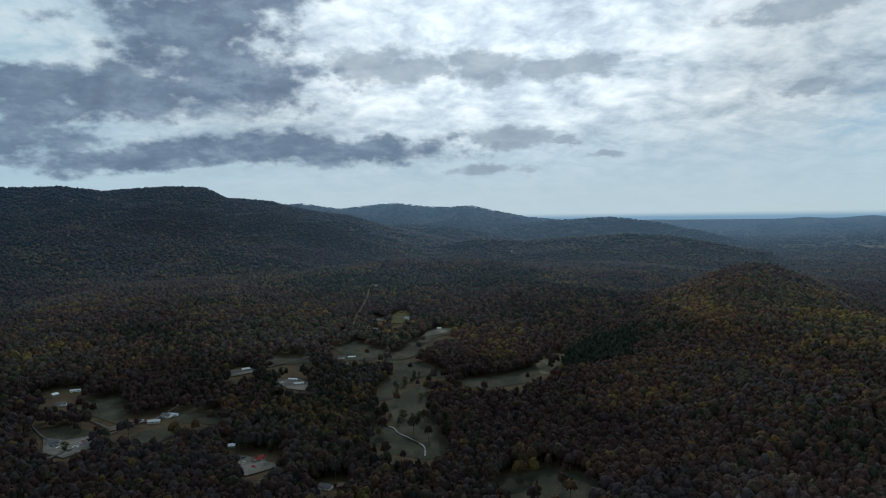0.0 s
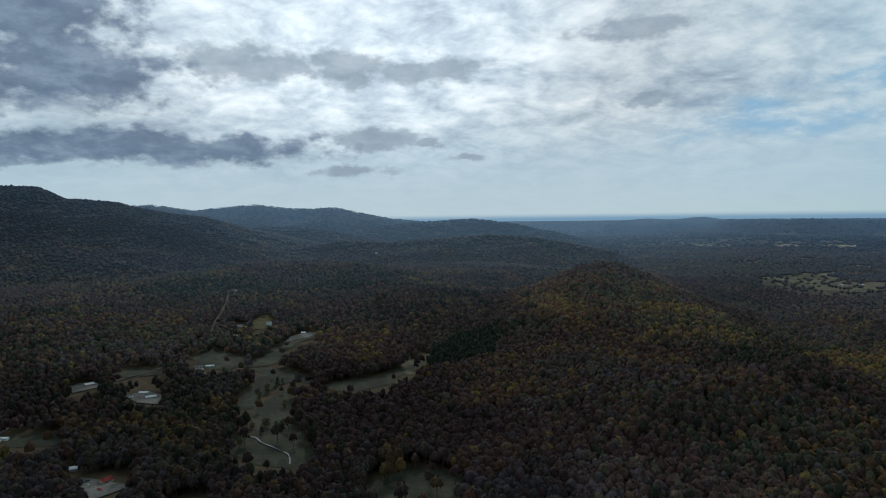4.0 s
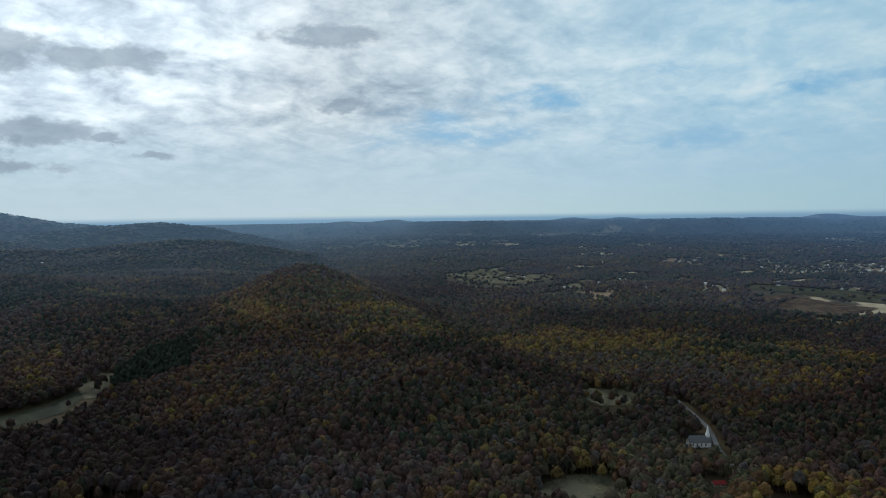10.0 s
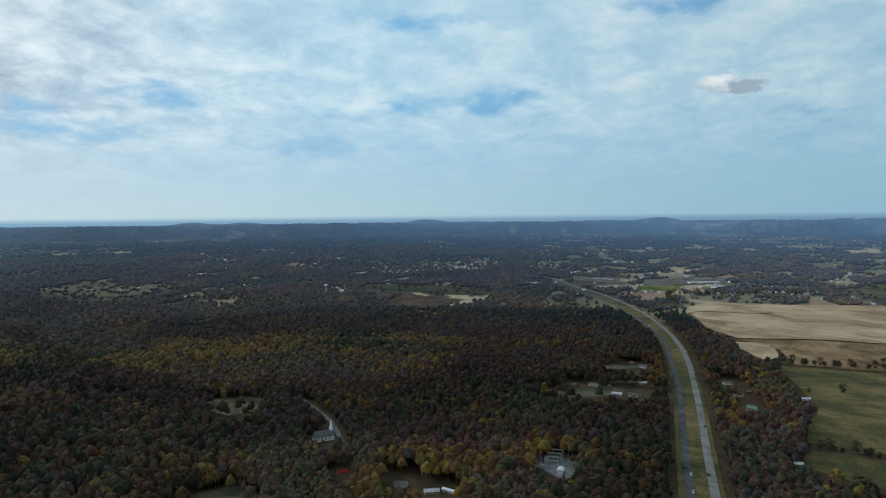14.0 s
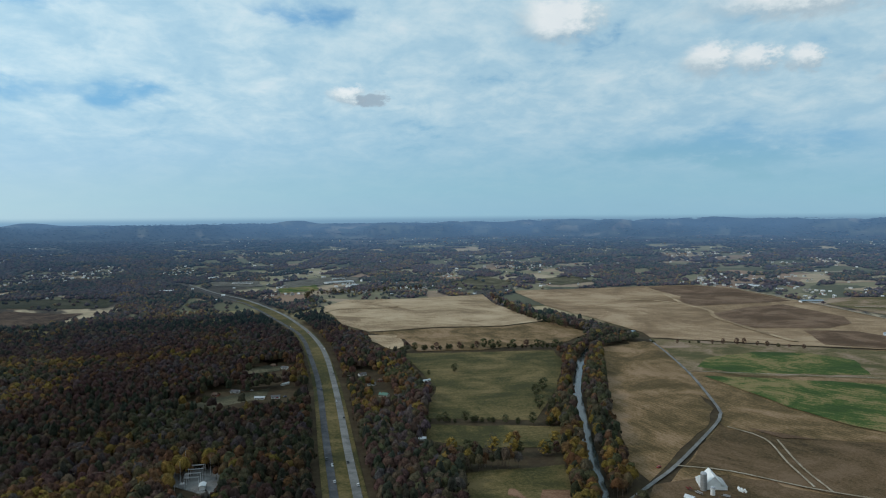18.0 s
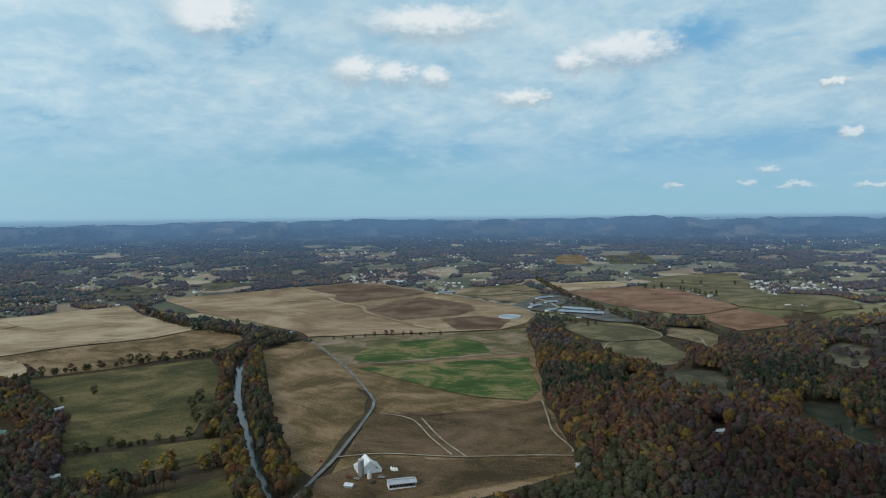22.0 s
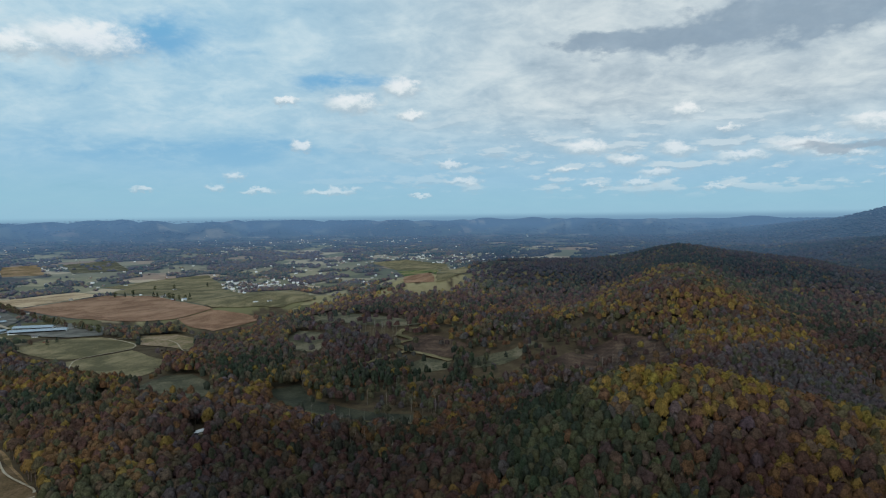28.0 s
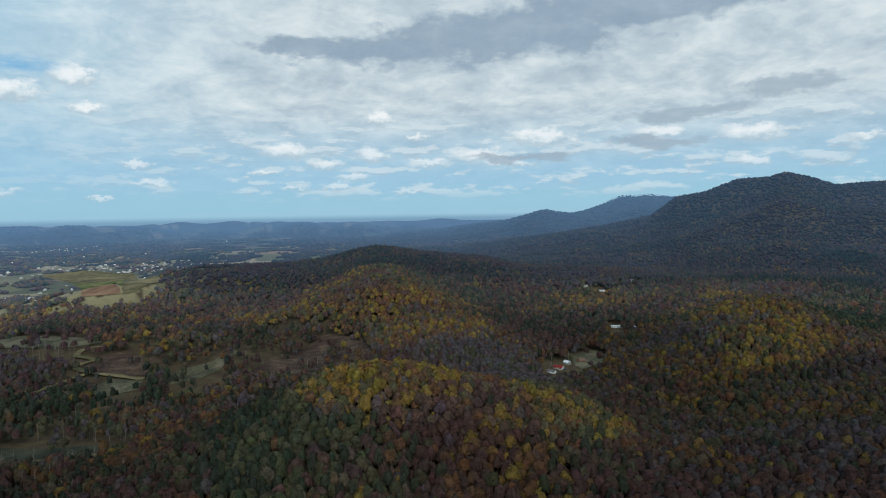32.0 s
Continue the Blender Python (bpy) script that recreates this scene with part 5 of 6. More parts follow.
FAR_HOUSES = [
    house(17, 10, 4.2, 3.0, WHITE, PALE_ROOF, "white house on the distant plain", windows=False, group="distant houses", chimney=False),
    house(18, 11, 4.0, 3.0, SIDING, SHINGLE, "beige house with a grey roof on the distant plain", windows=False, group="distant houses", chimney=False),
    house(20, 11, 4.2, 2.8, BRICK, BLUE_ROOF, "brick house with a blue-grey roof on the distant plain", windows=False, group="distant houses", chimney=False),
]
HOUSE_SITES = [(6, -341, -756), (0, -372, -863), (1, -384, -781), (4, -522, -943), (2, -539, -921), (0, -611, -1226), (2, -627, -1186), (1, -738, -1033), (0, -730, -1248), (0, -324, -740), (5, -361, -775), (0, 442, 214), (2, 438, 188), (4, 444, 177), (6, 446, 267), (0, 785, 130), (1, 917, 101), (0, 900, 85), (4, 813, 77), (0, 728, 173), (2, 606, 416), (5, 1238, 492), (1, 776, 150), (2, 753, 99), (0, 754, 82), (5, 771, 295), (5, 1411, 1486), (2, 1360, 1500), (2, 1202, 980), (0, 845, -15), (7, 741, -37), (4, 801, -91), (5, 588, -63), (0, 794, -25), (0, 1722, 212), (1, 811, -37), (5, 433, -234), (4, 665, -39), (1, 824, -940), (0, 882, -983), (0, 1214, -1669), (4, 1295, -1796), (0, 1061, -1678), (3, 883, -1434), (4, 644, -1313), (0, 617, -1323), (5, 752, -1477), (5, 1070, -1039), (5, 986, -1007), (0, 653, -1934), (0, 756, -1783), (1, 471, -607), (2, 308, -516), (5, -422, 719), (4, -408, 735), (0, -398, 690), (1, -371, 689), (0, -345, 584), (1, -303, 635), (2, -280, 638), (0, -275, 656), (4, -270, 660), (1, -308, 614), (6, -153, 543), (5, -185, 573), (0, -140, 910), (4, -127, 914), (2, -248, 832), (4, -181, 794), (2, -170, 775), (0, -156, 1534), (0, -113, 1183), (1, -127, 1204), (1, -79, 1251), (3, -66, 1192), (0, -42, 1229), (2, -112, 1102), (5, -8, 1104), (0, 136, 1257), (4, 165, 1256), (0, -88, 485), (1, -78, 487), (5, 251, 2459)]
TOWN = []
BARN, SILO, SMALL_SILO, SHED = (454, -262) , (447, -252) , (438, -254) , (410, -265)
TANK = (963, -876)
CHURCH = (510, 324)
PAD = [(522, 141), (542, 142), (549, 102), (494, 96), (496, 107)]
DAIRY = [(911, -1022, -152, 91), (948, -1054, -160, 66), (1132, -1142, -97, 47), (1064, -1094, -104, 30), (1042, -1022, -73, 44), (976, -1004, -88, 28), (1373, -1027, -94, 51)]
HALLS = [(2035, 29, -63, 134), (2141, 32, -89, 59), (2014, -82, -112, 60), (1959, -135, -88, 40), (2080, 316, -112, 86), (1890, 485, -89, 51), (1932, -13, -44, 66), (1838, -244, -105, 31), (2257, 434, -57, 43), (2133, 198, -52, 38), (1706, -1084, -128, 87), (1686, -1078, -169, 106)]
HEDGES = [([(983, -76), (988, -142), (985, -210), (969, -321)], 7, (0, 5, 6, 6, 0), 0.8, 1.25), ([(640, -70), (631, -123), (608, -198)], 6, (6, 6, 6, 0), 0.6, 1.0), ([(547, -78), (547, -106), (538, -143), (535, -177)], 6, (0, 5, 7, 2, 4, 6), 0.8, 1.25), ([(1580, -339), (1357, -339), (1193, -363), (1087, -412)], 9, (0, 2, 5, 3), 0.8, 1.2), ([(980, -468), (968, -522), (943, -598), (898, -659)], 14, (6, 5), 0.5, 0.9), ([(1452, -1435), (1121, -1206), (937, -1096), (817, -1040), (717, -994)], 11, (0, 3, 5, 2), 0.8, 1.2), ([(1534, 80), (1729, 103), (1746, 17), (1821, -203)], 12, (0, 5, 2), 0.7, 1.1), ([(1113, -1505), (1015, -1509), (876, -1448)], 20, (0, 3), 0.8, 1.2), ([(-56, 758), (-45, 783), (-32, 814)], 7, (3, 0, 6), 0.5, 0.9), ([(-51, 650), (-37, 651), (-24, 651)], 9, (3, 0), 0.5, 0.8)]
SINGLE_TREES = [(0, 842, -132, 0.9), (0, 713, -203, 1.2), (0, 734, -217, 1.2), (0, 666, -193, 1.2), (1, 566, -143, 1.0), (7, 550, -173, 1.0), (4, 568, -123, 1.0), (0, 833, -98, 0.5), (3, 802, -917, 0.8), (3, 805, -941, 0.7), (5, 831, -916, 0.8), (0, 1108, -1565, 1.0), (0, 1119, -1677, 1.0), (0, 1081, -1709, 1.0), (3, 1011, -1763, 1.0), (0, 396, 321, 0.9), (0, 1059, -1036, 0.8), (0, -26, 713, 0.7), (3, -44, 628, 0.7), (3, -31, 639, 0.6), (3, -26, 642, 0.6), (3, -366, 565, 0.8), (0, -325, 565, 0.7), (0, -371, -786, 0.8), (3, -346, -790, 1.1), (0, -95, 758, 0.8), (0, 514, 228, 0.8)]
YARD_AT = (439, -278)
BALES = [(0, 0), (1.6, 0.4), (3.1, -0.5), (-1.4, 1.6), (0.6, 2.2), (2.4, 1.8), (4.2, 1.2), (-2.2, -0.6), (1, -1.8), (5.5, 0.2)]
TRAILERS = [(449, -242), (432, -261), (429, -252), (426, -264), (441, -245)]
PARKED = [(778, 147), (789, 122), (789, 113), (752, 80), (755, 72), (505, 329), (504, 320), (-330, -739), (-372, -857), (-346, -750), (-525, -930), (831, -11), (729, -37), (493, -240), (-342, 575), (-333, 571), (-330, 578), (-320, 580), (-321, 587), (-318, 591), (-320, 573), (-321, 565), (-292, 641), (-287, 641), (-276, 647), (-302, 624), (-167, 545), (-163, 535), (-153, 527), (-162, 523), (-191, 779), (-232, 836), (-133, 897), (-28, 1054)]
PUMP = (337, -376)

used = set()


def settle(kind, x, y, extra=0.0, scale=1.0):
    src = HOUSES[kind]
    m = at(x, y, facing(x, y, extra)) @ Matrix.Scale(scale * 0.8, 4)
    if kind in used:
        copy_thing(src, m)
    else:
        used.add(kind)
        src.matrix_basis = m


rng = random.Random(21)
for kind, x, y in HOUSE_SITES:
    settle(kind, x, y, rng.uniform(-40, 40))
for k, src in enumerate(HOUSES):
    if k not in used:
        settle(k, *HOUSE_SITES[0][1:], 90)

placed = 0
for _ in range(6000):
    b, r = rng.uniform(-62, -178), rng.uniform(0, 1)
    r = 1600 + 2600 * r ** 0.8
    x, y = -math.sin(math.radians(b)) * r, math.cos(math.radians(b)) * r
    cluster = float(wave(np.array(b / 3.2), np.array(r / 260), 1.0, 12.0))
    if cluster < 0.18 or any(inside(np.array([x]), np.array([y]), p)[0] for _, p in FIELDS):
        continue
    if any(abs(x - a) < 60 and abs(y - c) < 60 for a, c, _ in TOWN):
        continue
    k = rng.choice((0, 0, 1, 2))
    s = float(r / true_range(r)) * rng.uniform(0.6, 0.85)
    m = at(x, y, facing(x, y, rng.uniform(-50, 50)), 1.0) @ Matrix.Scale(s, 4)
    if placed < 3:
        FAR_HOUSES[placed].matrix_basis = m
    else:
        copy_thing(FAR_HOUSES[k], m)
    TOWN.append((x, y, 20))
    placed += 1
    if placed >= 290:
        break


def barn(x, y, turn):
    ob = thing("barn", "large white metal-roofed barn with lean-to sides in a farmyard", "barn")
    part("wall", walls(20, 11, 6.0, 6.0), WHITE, ob, "weathered white board walls")
    part("roof", gable(20, 11, 6.0, 6.0, 0.6, 0.25), WHITE, ob, "white metal roof")
    for s in (-1, 1):
        bm = bmesh.new()
        box(bm, 0, s * 8.2, -0.5, 20, 5.2, 3.6)
        part("side_shed", bm, WHITE, ob)
        bm = bmesh.new()
        v = [bm.verts.new(c) for c in ((-10.6, s * 5.2, 6.0), (10.6, s * 5.2, 6.0), (10.6, s * 11.3, 3.1), (-10.6, s * 11.3, 3.1))]
        bm.faces.new(v if s < 0 else v[::-1])
        bmesh.ops.solidify(bm, geom=bm.faces[:], thickness=0.22)
        part("side_roof", bm, WHITE, ob)
    part("door", one_box(-10.05, 0, 0, 0.2, 3.8, 4.2), BARK, ob, "dark open doorway")
    part("loft_door", one_box(-10.05, 0, 6.2, 0.2, 1.8, 2.0), BARK, ob)
    ob.matrix_basis = at(x, y, turn) @ Matrix.Scale(0.85, 4)


def silo(x, y, r, h, label, mat):
    ob = thing("silo", label, "silo")
    bm = bmesh.new()
    drum(bm, 0, 0, -0.5, r, r, h, 16)
    part("wall", bm, mat, ob)
    for k in range(6):
        bm = bmesh.new()
        drum(bm, 0, 0, 0.8 + k * h / 6.5, r + 0.06, r + 0.06, 0.18, 16, False)
        part("hoop", bm, STEEL, ob)
    bm = bmesh.new()
    bmesh.ops.create_uvsphere(bm, u_segments=16, v_segments=6, radius=r * 1.02, matrix=Matrix.Translation((0, 0, h - 0.6)) @ Matrix.Diagonal((1, 1, 0.6, 1)))
    part("dome", bm, TIN, ob)
    part("chute", one_box(r + 0.3, 0, 0, 0.8, 0.8, h), STEEL, ob)
    ob.matrix_basis = at(x, y)


def long_barn(x, y, turn, length, width, label, roof=BLUE_ROOF, wall=WHITE, group=""):
    ob = thing("livestock_barn", label, "barn", group)
    part("roof", gable(length, width, 4.2, width * 0.16, 0.8, 0.3), roof, ob)
    part("ridge_vent", one_box(0, 0, 4.2 + width * 0.16, length * 0.96, 1.6, 0.7), roof, ob)
    part("end_wall", one_box(-length / 2, 0, -0.5, 0.3, width, 4.6), wall, ob)
    part("end_wall", one_box(length / 2, 0, -0.5, 0.3, width, 4.6), wall, ob)
    for s in (-1, 1):
        part("low_wall", one_box(0, s * width / 2, -0.5, length, 0.3, 1.9), wall, ob)
        for k in range(9):
            part("post", one_box((k / 8 - 0.5) * length * 0.98, s * width / 2, -0.5, 0.35, 0.35, 4.6), STEEL, ob)
    ob.matrix_basis = at(x, y, turn)


def flat_hall(x, y, turn, w, d, h, label, roof, wall=WHITE):
    ob = thing("school_building", label, "building", "long flat-roofed halls")
    part("wall", one_box(0, 0, -1, w, d, h + 1), wall, ob)
    part("roof", one_box(0, 0, h, w + 0.8, d + 0.8, 0.5), roof, ob)
    part("roof_unit", one_box(w * 0.2, 0, h + 0.5, 4, 3, 1.5), STEEL, ob)
    part("roof_unit", one_box(-w * 0.25, d * 0.1, h + 0.5, 3, 3, 1.3), STEEL, ob)
    for s in (-1, 1):
        part("window", one_box(0, s * (d / 2 + 0.05), 1.2, w * 0.86, 0.15, 1.5), DARK_GLASS, ob)
    ob.matrix_basis = at(x, y, turn)


def tank(x, y, r):
    ob = thing("slurry_tank", "low round grey slurry tank with a pale rim beside the stubble", "tank")
    bm = bmesh.new()
    drum(bm, 0, 0, -0.5, r, r, 5.0, 40, False)
    bmesh.ops.solidify(bm, geom=bm.faces[:], thickness=0.4)
    part("wall", bm, PALE_ROOF, ob, "pale panelled wall")
    bm = bmesh.new()
    drum(bm, 0, 0, 3.2, r - 0.5, r - 0.5, 0.1, 40)
    part("surface", bm, BLUE_ROOF, ob, "grey-blue liquid surface")
    for k in range(20):
        a = k * math.tau / 20
        part("rib", one_box(math.cos(a) * (r + 0.12), math.sin(a) * (r + 0.12), -0.5, 0.3, 0.3, 5.0, math.degrees(a)), STEEL, ob)
    ob.matrix_basis = at(x, y)


def church(x, y, turn):
    ob = thing("church", "small white church with a slim steeple among trees", "church")
    part("wall", walls(18, 9, 4.2, 4.5), WHITE, ob)
    part("roof", gable(18, 9, 4.2, 4.5), SHINGLE, ob)
    part("tower", one_box(-7.5, 0, 0, 2.8, 2.8, 10.5), WHITE, ob)
    bm = bmesh.new()
    drum(bm, -7.5, 0, 10.5, 1.5, 0.05, 7.5, 8)
    part("steeple", bm, WHITE, ob, "slim white spire")
    part("door", one_box(-9.05, 0, 0, 0.2, 1.8, 2.5), BARK, ob)
    for s in (-1, 1):
        for k in range(4):
            part("window", one_box(-4.5 + k * 3.6, s * 4.55, 1.2, 1.0, 0.14, 2.2), DARK_GLASS, ob)
    ob.matrix_basis = at(x, y, turn)


def substation(poly):
    cx, cy = sum(p[0] for p in poly) / len(poly), sum(p[1] for p in poly) / len(poly)
    bm = bmesh.new()
    z = max(float(height(*p)) for p in poly)
    low = [bm.verts.new((*p, z - 0.8)) for p in poly]
    top = [bm.verts.new((*p, z + 0.5)) for p in poly]
    bm.faces.new(top)
    for i in range(len(poly)):
        j = (i + 1) % len(poly)
        bm.faces.new((low[i], low[j], top[j], top[i]))
    bmesh.ops.recalc_face_normals(bm, faces=bm.faces[:])
    me = bpy.data.meshes.new("gravel_pad")
    bm.to_mesh(me)
    bm.free()
    me.materials.append(CONCRETE)
    structure("pavement", me, "pale gravel pad of an electric substation", "gravel pad")
    ux, uy = poly[1][0] - poly[0][0], poly[1][1] - poly[0][1]
    n = math.hypot(ux, uy)
    ux, uy = ux / n, uy / n
    turn = math.degrees(math.atan2(uy, ux))
    # steel portal frames that carry the busbars
    for k in range(4):
        ob = thing("steel_gantry", "galvanised steel portal frame of a substation", "gantry", "substation gantries")
        for s in (-1, 1):
            bm = bmesh.new()
            drum(bm, s * 5, 0, 0, 0.28, 0.2, 9.0, 6)
            part("column", bm, STEEL, ob)
        part("beam", one_box(0, 0, 8.2, 11, 0.45, 0.5), STEEL, ob)
        for i in (-3, 0, 3):
            bm = bmesh.new()
            drum(bm, i, 0, 6.9, 0.14, 0.14, 1.3, 6)
            part("insulator", bm, GREY_BLOCK, ob)
        o = (k - 1.5) * 8.5
        ob.matrix_basis = pose(cx + ux * o, cy + uy * o, z + 0.5, 0, 0, turn + 90)
    for k in (-1, 1):
        ob = thing("transformer", "grey oil-filled transformer on a gravel pad", "transformer", "substation transformers")
        part("tank", one_box(0, 0, 0, 4.2, 2.6, 3.2), STEEL, ob)
        for i in range(5):
            part("radiator", one_box(-1.6 + i * 0.8, 1.7, 0.4, 0.3, 0.8, 2.4), STEEL, ob)
        for i in (-1, 0, 1):
            bm = bmesh.new()
            drum(bm, i, 0, 3.2, 0.18, 0.1, 1.5, 6)
            part("bushing", bm, BROWN_ROOF, ob)
        ob.matrix_basis = pose(cx + ux * k * 9 - uy * 7, cy + uy * k * 9 + ux * 7, z + 0.5, 0, 0, turn)
    ob = house(7, 4, 3, 0.8, WHITE, PALE_ROOF, "small white control hut on the substation pad", windows=False, name="control_hut", chimney=False, category="hut")
    ob.matrix_basis = pose(cx - ux * 14 + uy * 8, cy - uy * 14 - ux * 8, z + 0.5, 0, 0, turn)
    fence = tagged(new("fence"), "chain-link fence round the substation", "fence")
    for (ax, ay), (bx, by) in zip(poly, poly[1:] + poly[:1]):
        k = max(2, int(math.hypot(bx - ax, by - ay) / 5))
        for i in range(k):
            bm = bmesh.new()
            drum(bm, ax + (bx - ax) * i / k, ay + (by - ay) * i / k, z + 0.4, 0.06, 0.06, 2.4, 5)
            part("post", bm, STEEL, fence)
        a = math.degrees(math.atan2(by - ay, bx - ax))
        for h in (0.9, 1.7, 2.6):
            part("rail", one_box((ax + bx) / 2, (ay + by) / 2, z + h, math.hypot(bx - ax, by - ay), 0.05, 0.05, a), STEEL, fence)
    for k in range(5):
        mast(cx + ux * (k - 2) * 11 + uy * (10 if k % 2 else -10), cy + uy * (k - 2) * 11 - ux * (10 if k % 2 else -10), 17, z)


def mast(x, y, h, z):
    ob = thing("lightning_mast", "slim steel lightning mast at the substation", "mast", "lightning masts")
    bm = bmesh.new()
    drum(bm, 0, 0, -1, 0.22, 0.06, h + 1, 6)
    part("shaft", bm, STEEL, ob)
    bm = bmesh.new()
    drum(bm, 0, 0, -1, 0.5, 0.5, 1.3, 8)
    part("footing", bm, CONCRETE, ob)
    ob.matrix_basis = pose(x, y, z + 0.4)


def utility_pole(h=12.0):
    ob = thing("utility_pole", "weathered wooden utility pole beside the highway", "pole", "utility poles")
    bm = bmesh.new()
    drum(bm, 0, 0, -1, 0.2, 0.13, h + 1, 7)
    part("pole", bm, WOOD_POLE, ob)
    part("crossarm", one_box(0, 0, h - 0.9, 2.8, 0.14, 0.16), WOOD_POLE, ob)
    for k in (-1.2, 0, 1.2):
        bm = bmesh.new()
        drum(bm, k, 0, h - 0.74 + (0.75 if k == 0 else 0), 0.08, 0.05, 0.3, 6)
        part("insulator", bm, GREY_BLOCK, ob)
    bm = bmesh.new()
    drum(bm, 0.4, 0, h - 3.2, 0.28, 0.28, 1.0, 8)
    part("transformer_can", bm, STEEL, ob)
    return ob


def pole_line(line, gap, off):
    """Poles along a course with three sagging wires between them."""
    pts = smooth_line(line, gap)
    src = utility_pole()
    heads = []
    for i, p in enumerate(pts):
        d = (pts[min(i + 1, len(pts) - 1)] - pts[max(i - 1, 0)]).normalized()
        nrm = Vector((d.y, -d.x, 0))
        q = p + nrm * off
        turn = math.degrees(math.atan2(nrm.y, nrm.x))
        m = at(q.x, q.y, turn)
        if i == 0:
            src.matrix_basis = m
        else:
            copy_thing(src, m)
        heads.append((Vector((q.x, q.y, float(height(q.x, q.y)) + 11.3)), nrm))
    wires = tagged(new("power_line"), "thin sagging wires between roadside poles", "power line")
    for (a, na), (b, nb) in zip(heads, heads[1:]):
        for k in (-1.2, 0, 1.2):
            bm = bmesh.new()
            last = None
            for i in range(9):
                u = i / 8
                c = (a + na * k).lerp(b + nb * k, u) - Vector((0, 0, 4 * u * (1 - u) * 0.9))
                ring = [bm.verts.new(c + o) for o in (Vector((0, 0, 0.035)), Vector((0.03, 0.03, -0.03)), Vector((-0.03, -0.03, -0.03)))]
                if last:
                    for j in range(3):
                        bm.faces.new((last[j], last[(j + 1) % 3], ring[(j + 1) % 3], ring[j]))
                last = ring
            part("wire", bm, STEEL, wires)


def car(paint, label, long=4.7, tall=1.45):
    ob = thing("car", label, "car", "cars on the road")
    bm = bmesh.new()
    v = box(bm, 0, 0, 0.3, long, 1.8, 0.62)
    bmesh.ops.bevel(bm, geom=bm.edges[:], offset=0.12, segments=1, affect="EDGES")
    part("body", bm, paint, ob)
    bm = bmesh.new()
    v = box(bm, -0.15, 0, 0.9, long * 0.52, 1.6, tall - 0.9)
    for w in v:
        if w.co.z > 1.1:
            w.co.x = -0.15 + (w.co.x + 0.15) * 0.68
            w.co.y *= 0.82
    part("cabin", bm, DARK_GLASS, ob, "dark glazed cabin")
    part("car_roof", one_box(-0.15, 0, tall, long * 0.35, 1.28, 0.06), paint, ob)
    for sx in (-1, 1):
        for sy in (-1, 1):
            bm = bmesh.new()
            bmesh.ops.create_cone(bm, cap_ends=True, segments=10, radius1=0.34, radius2=0.34, depth=0.24, matrix=pose(sx * long * 0.31, sy * 0.82, 0.34, 90))
            part("wheel", bm, RUBBER, ob)
    return ob


CAR_PAINTS = [("white", (0.75, 0.75, 0.75)), ("black", (0.02, 0.02, 0.025)), ("silver", (0.45, 0.46, 0.48)), ("red", (0.35, 0.02, 0.02)), ("dark blue", (0.03, 0.05, 0.14))]
CARS = [car(painted("car_" + c.replace(" ", "_"), rgb, 0.3, 0.5, 0.05, 1.0), c + " car driving on the highway") for c, rgb in CAR_PAINTS]


def drive(line, spots, up=1.05):
    pts = smooth_line(line, 4.0)
    for u, lane, k, back in spots:
        i = min(int(u * (len(pts) - 2)), len(pts) - 2)
        d = (pts[i + 1] - pts[i]).normalized()
        p = pts[i] + Vector((d.y, -d.x, 0)) * lane
        m = at(p.x, p.y, math.degrees(math.atan2(d.y, d.x)) + (180 if back else 0), up)
        if ("car", k) in used:
            copy_thing(CARS[k], m)
        else:
            used.add(("car", k))
            CARS[k].matrix_basis = m


# ---------------------------------------------------------------- single trees


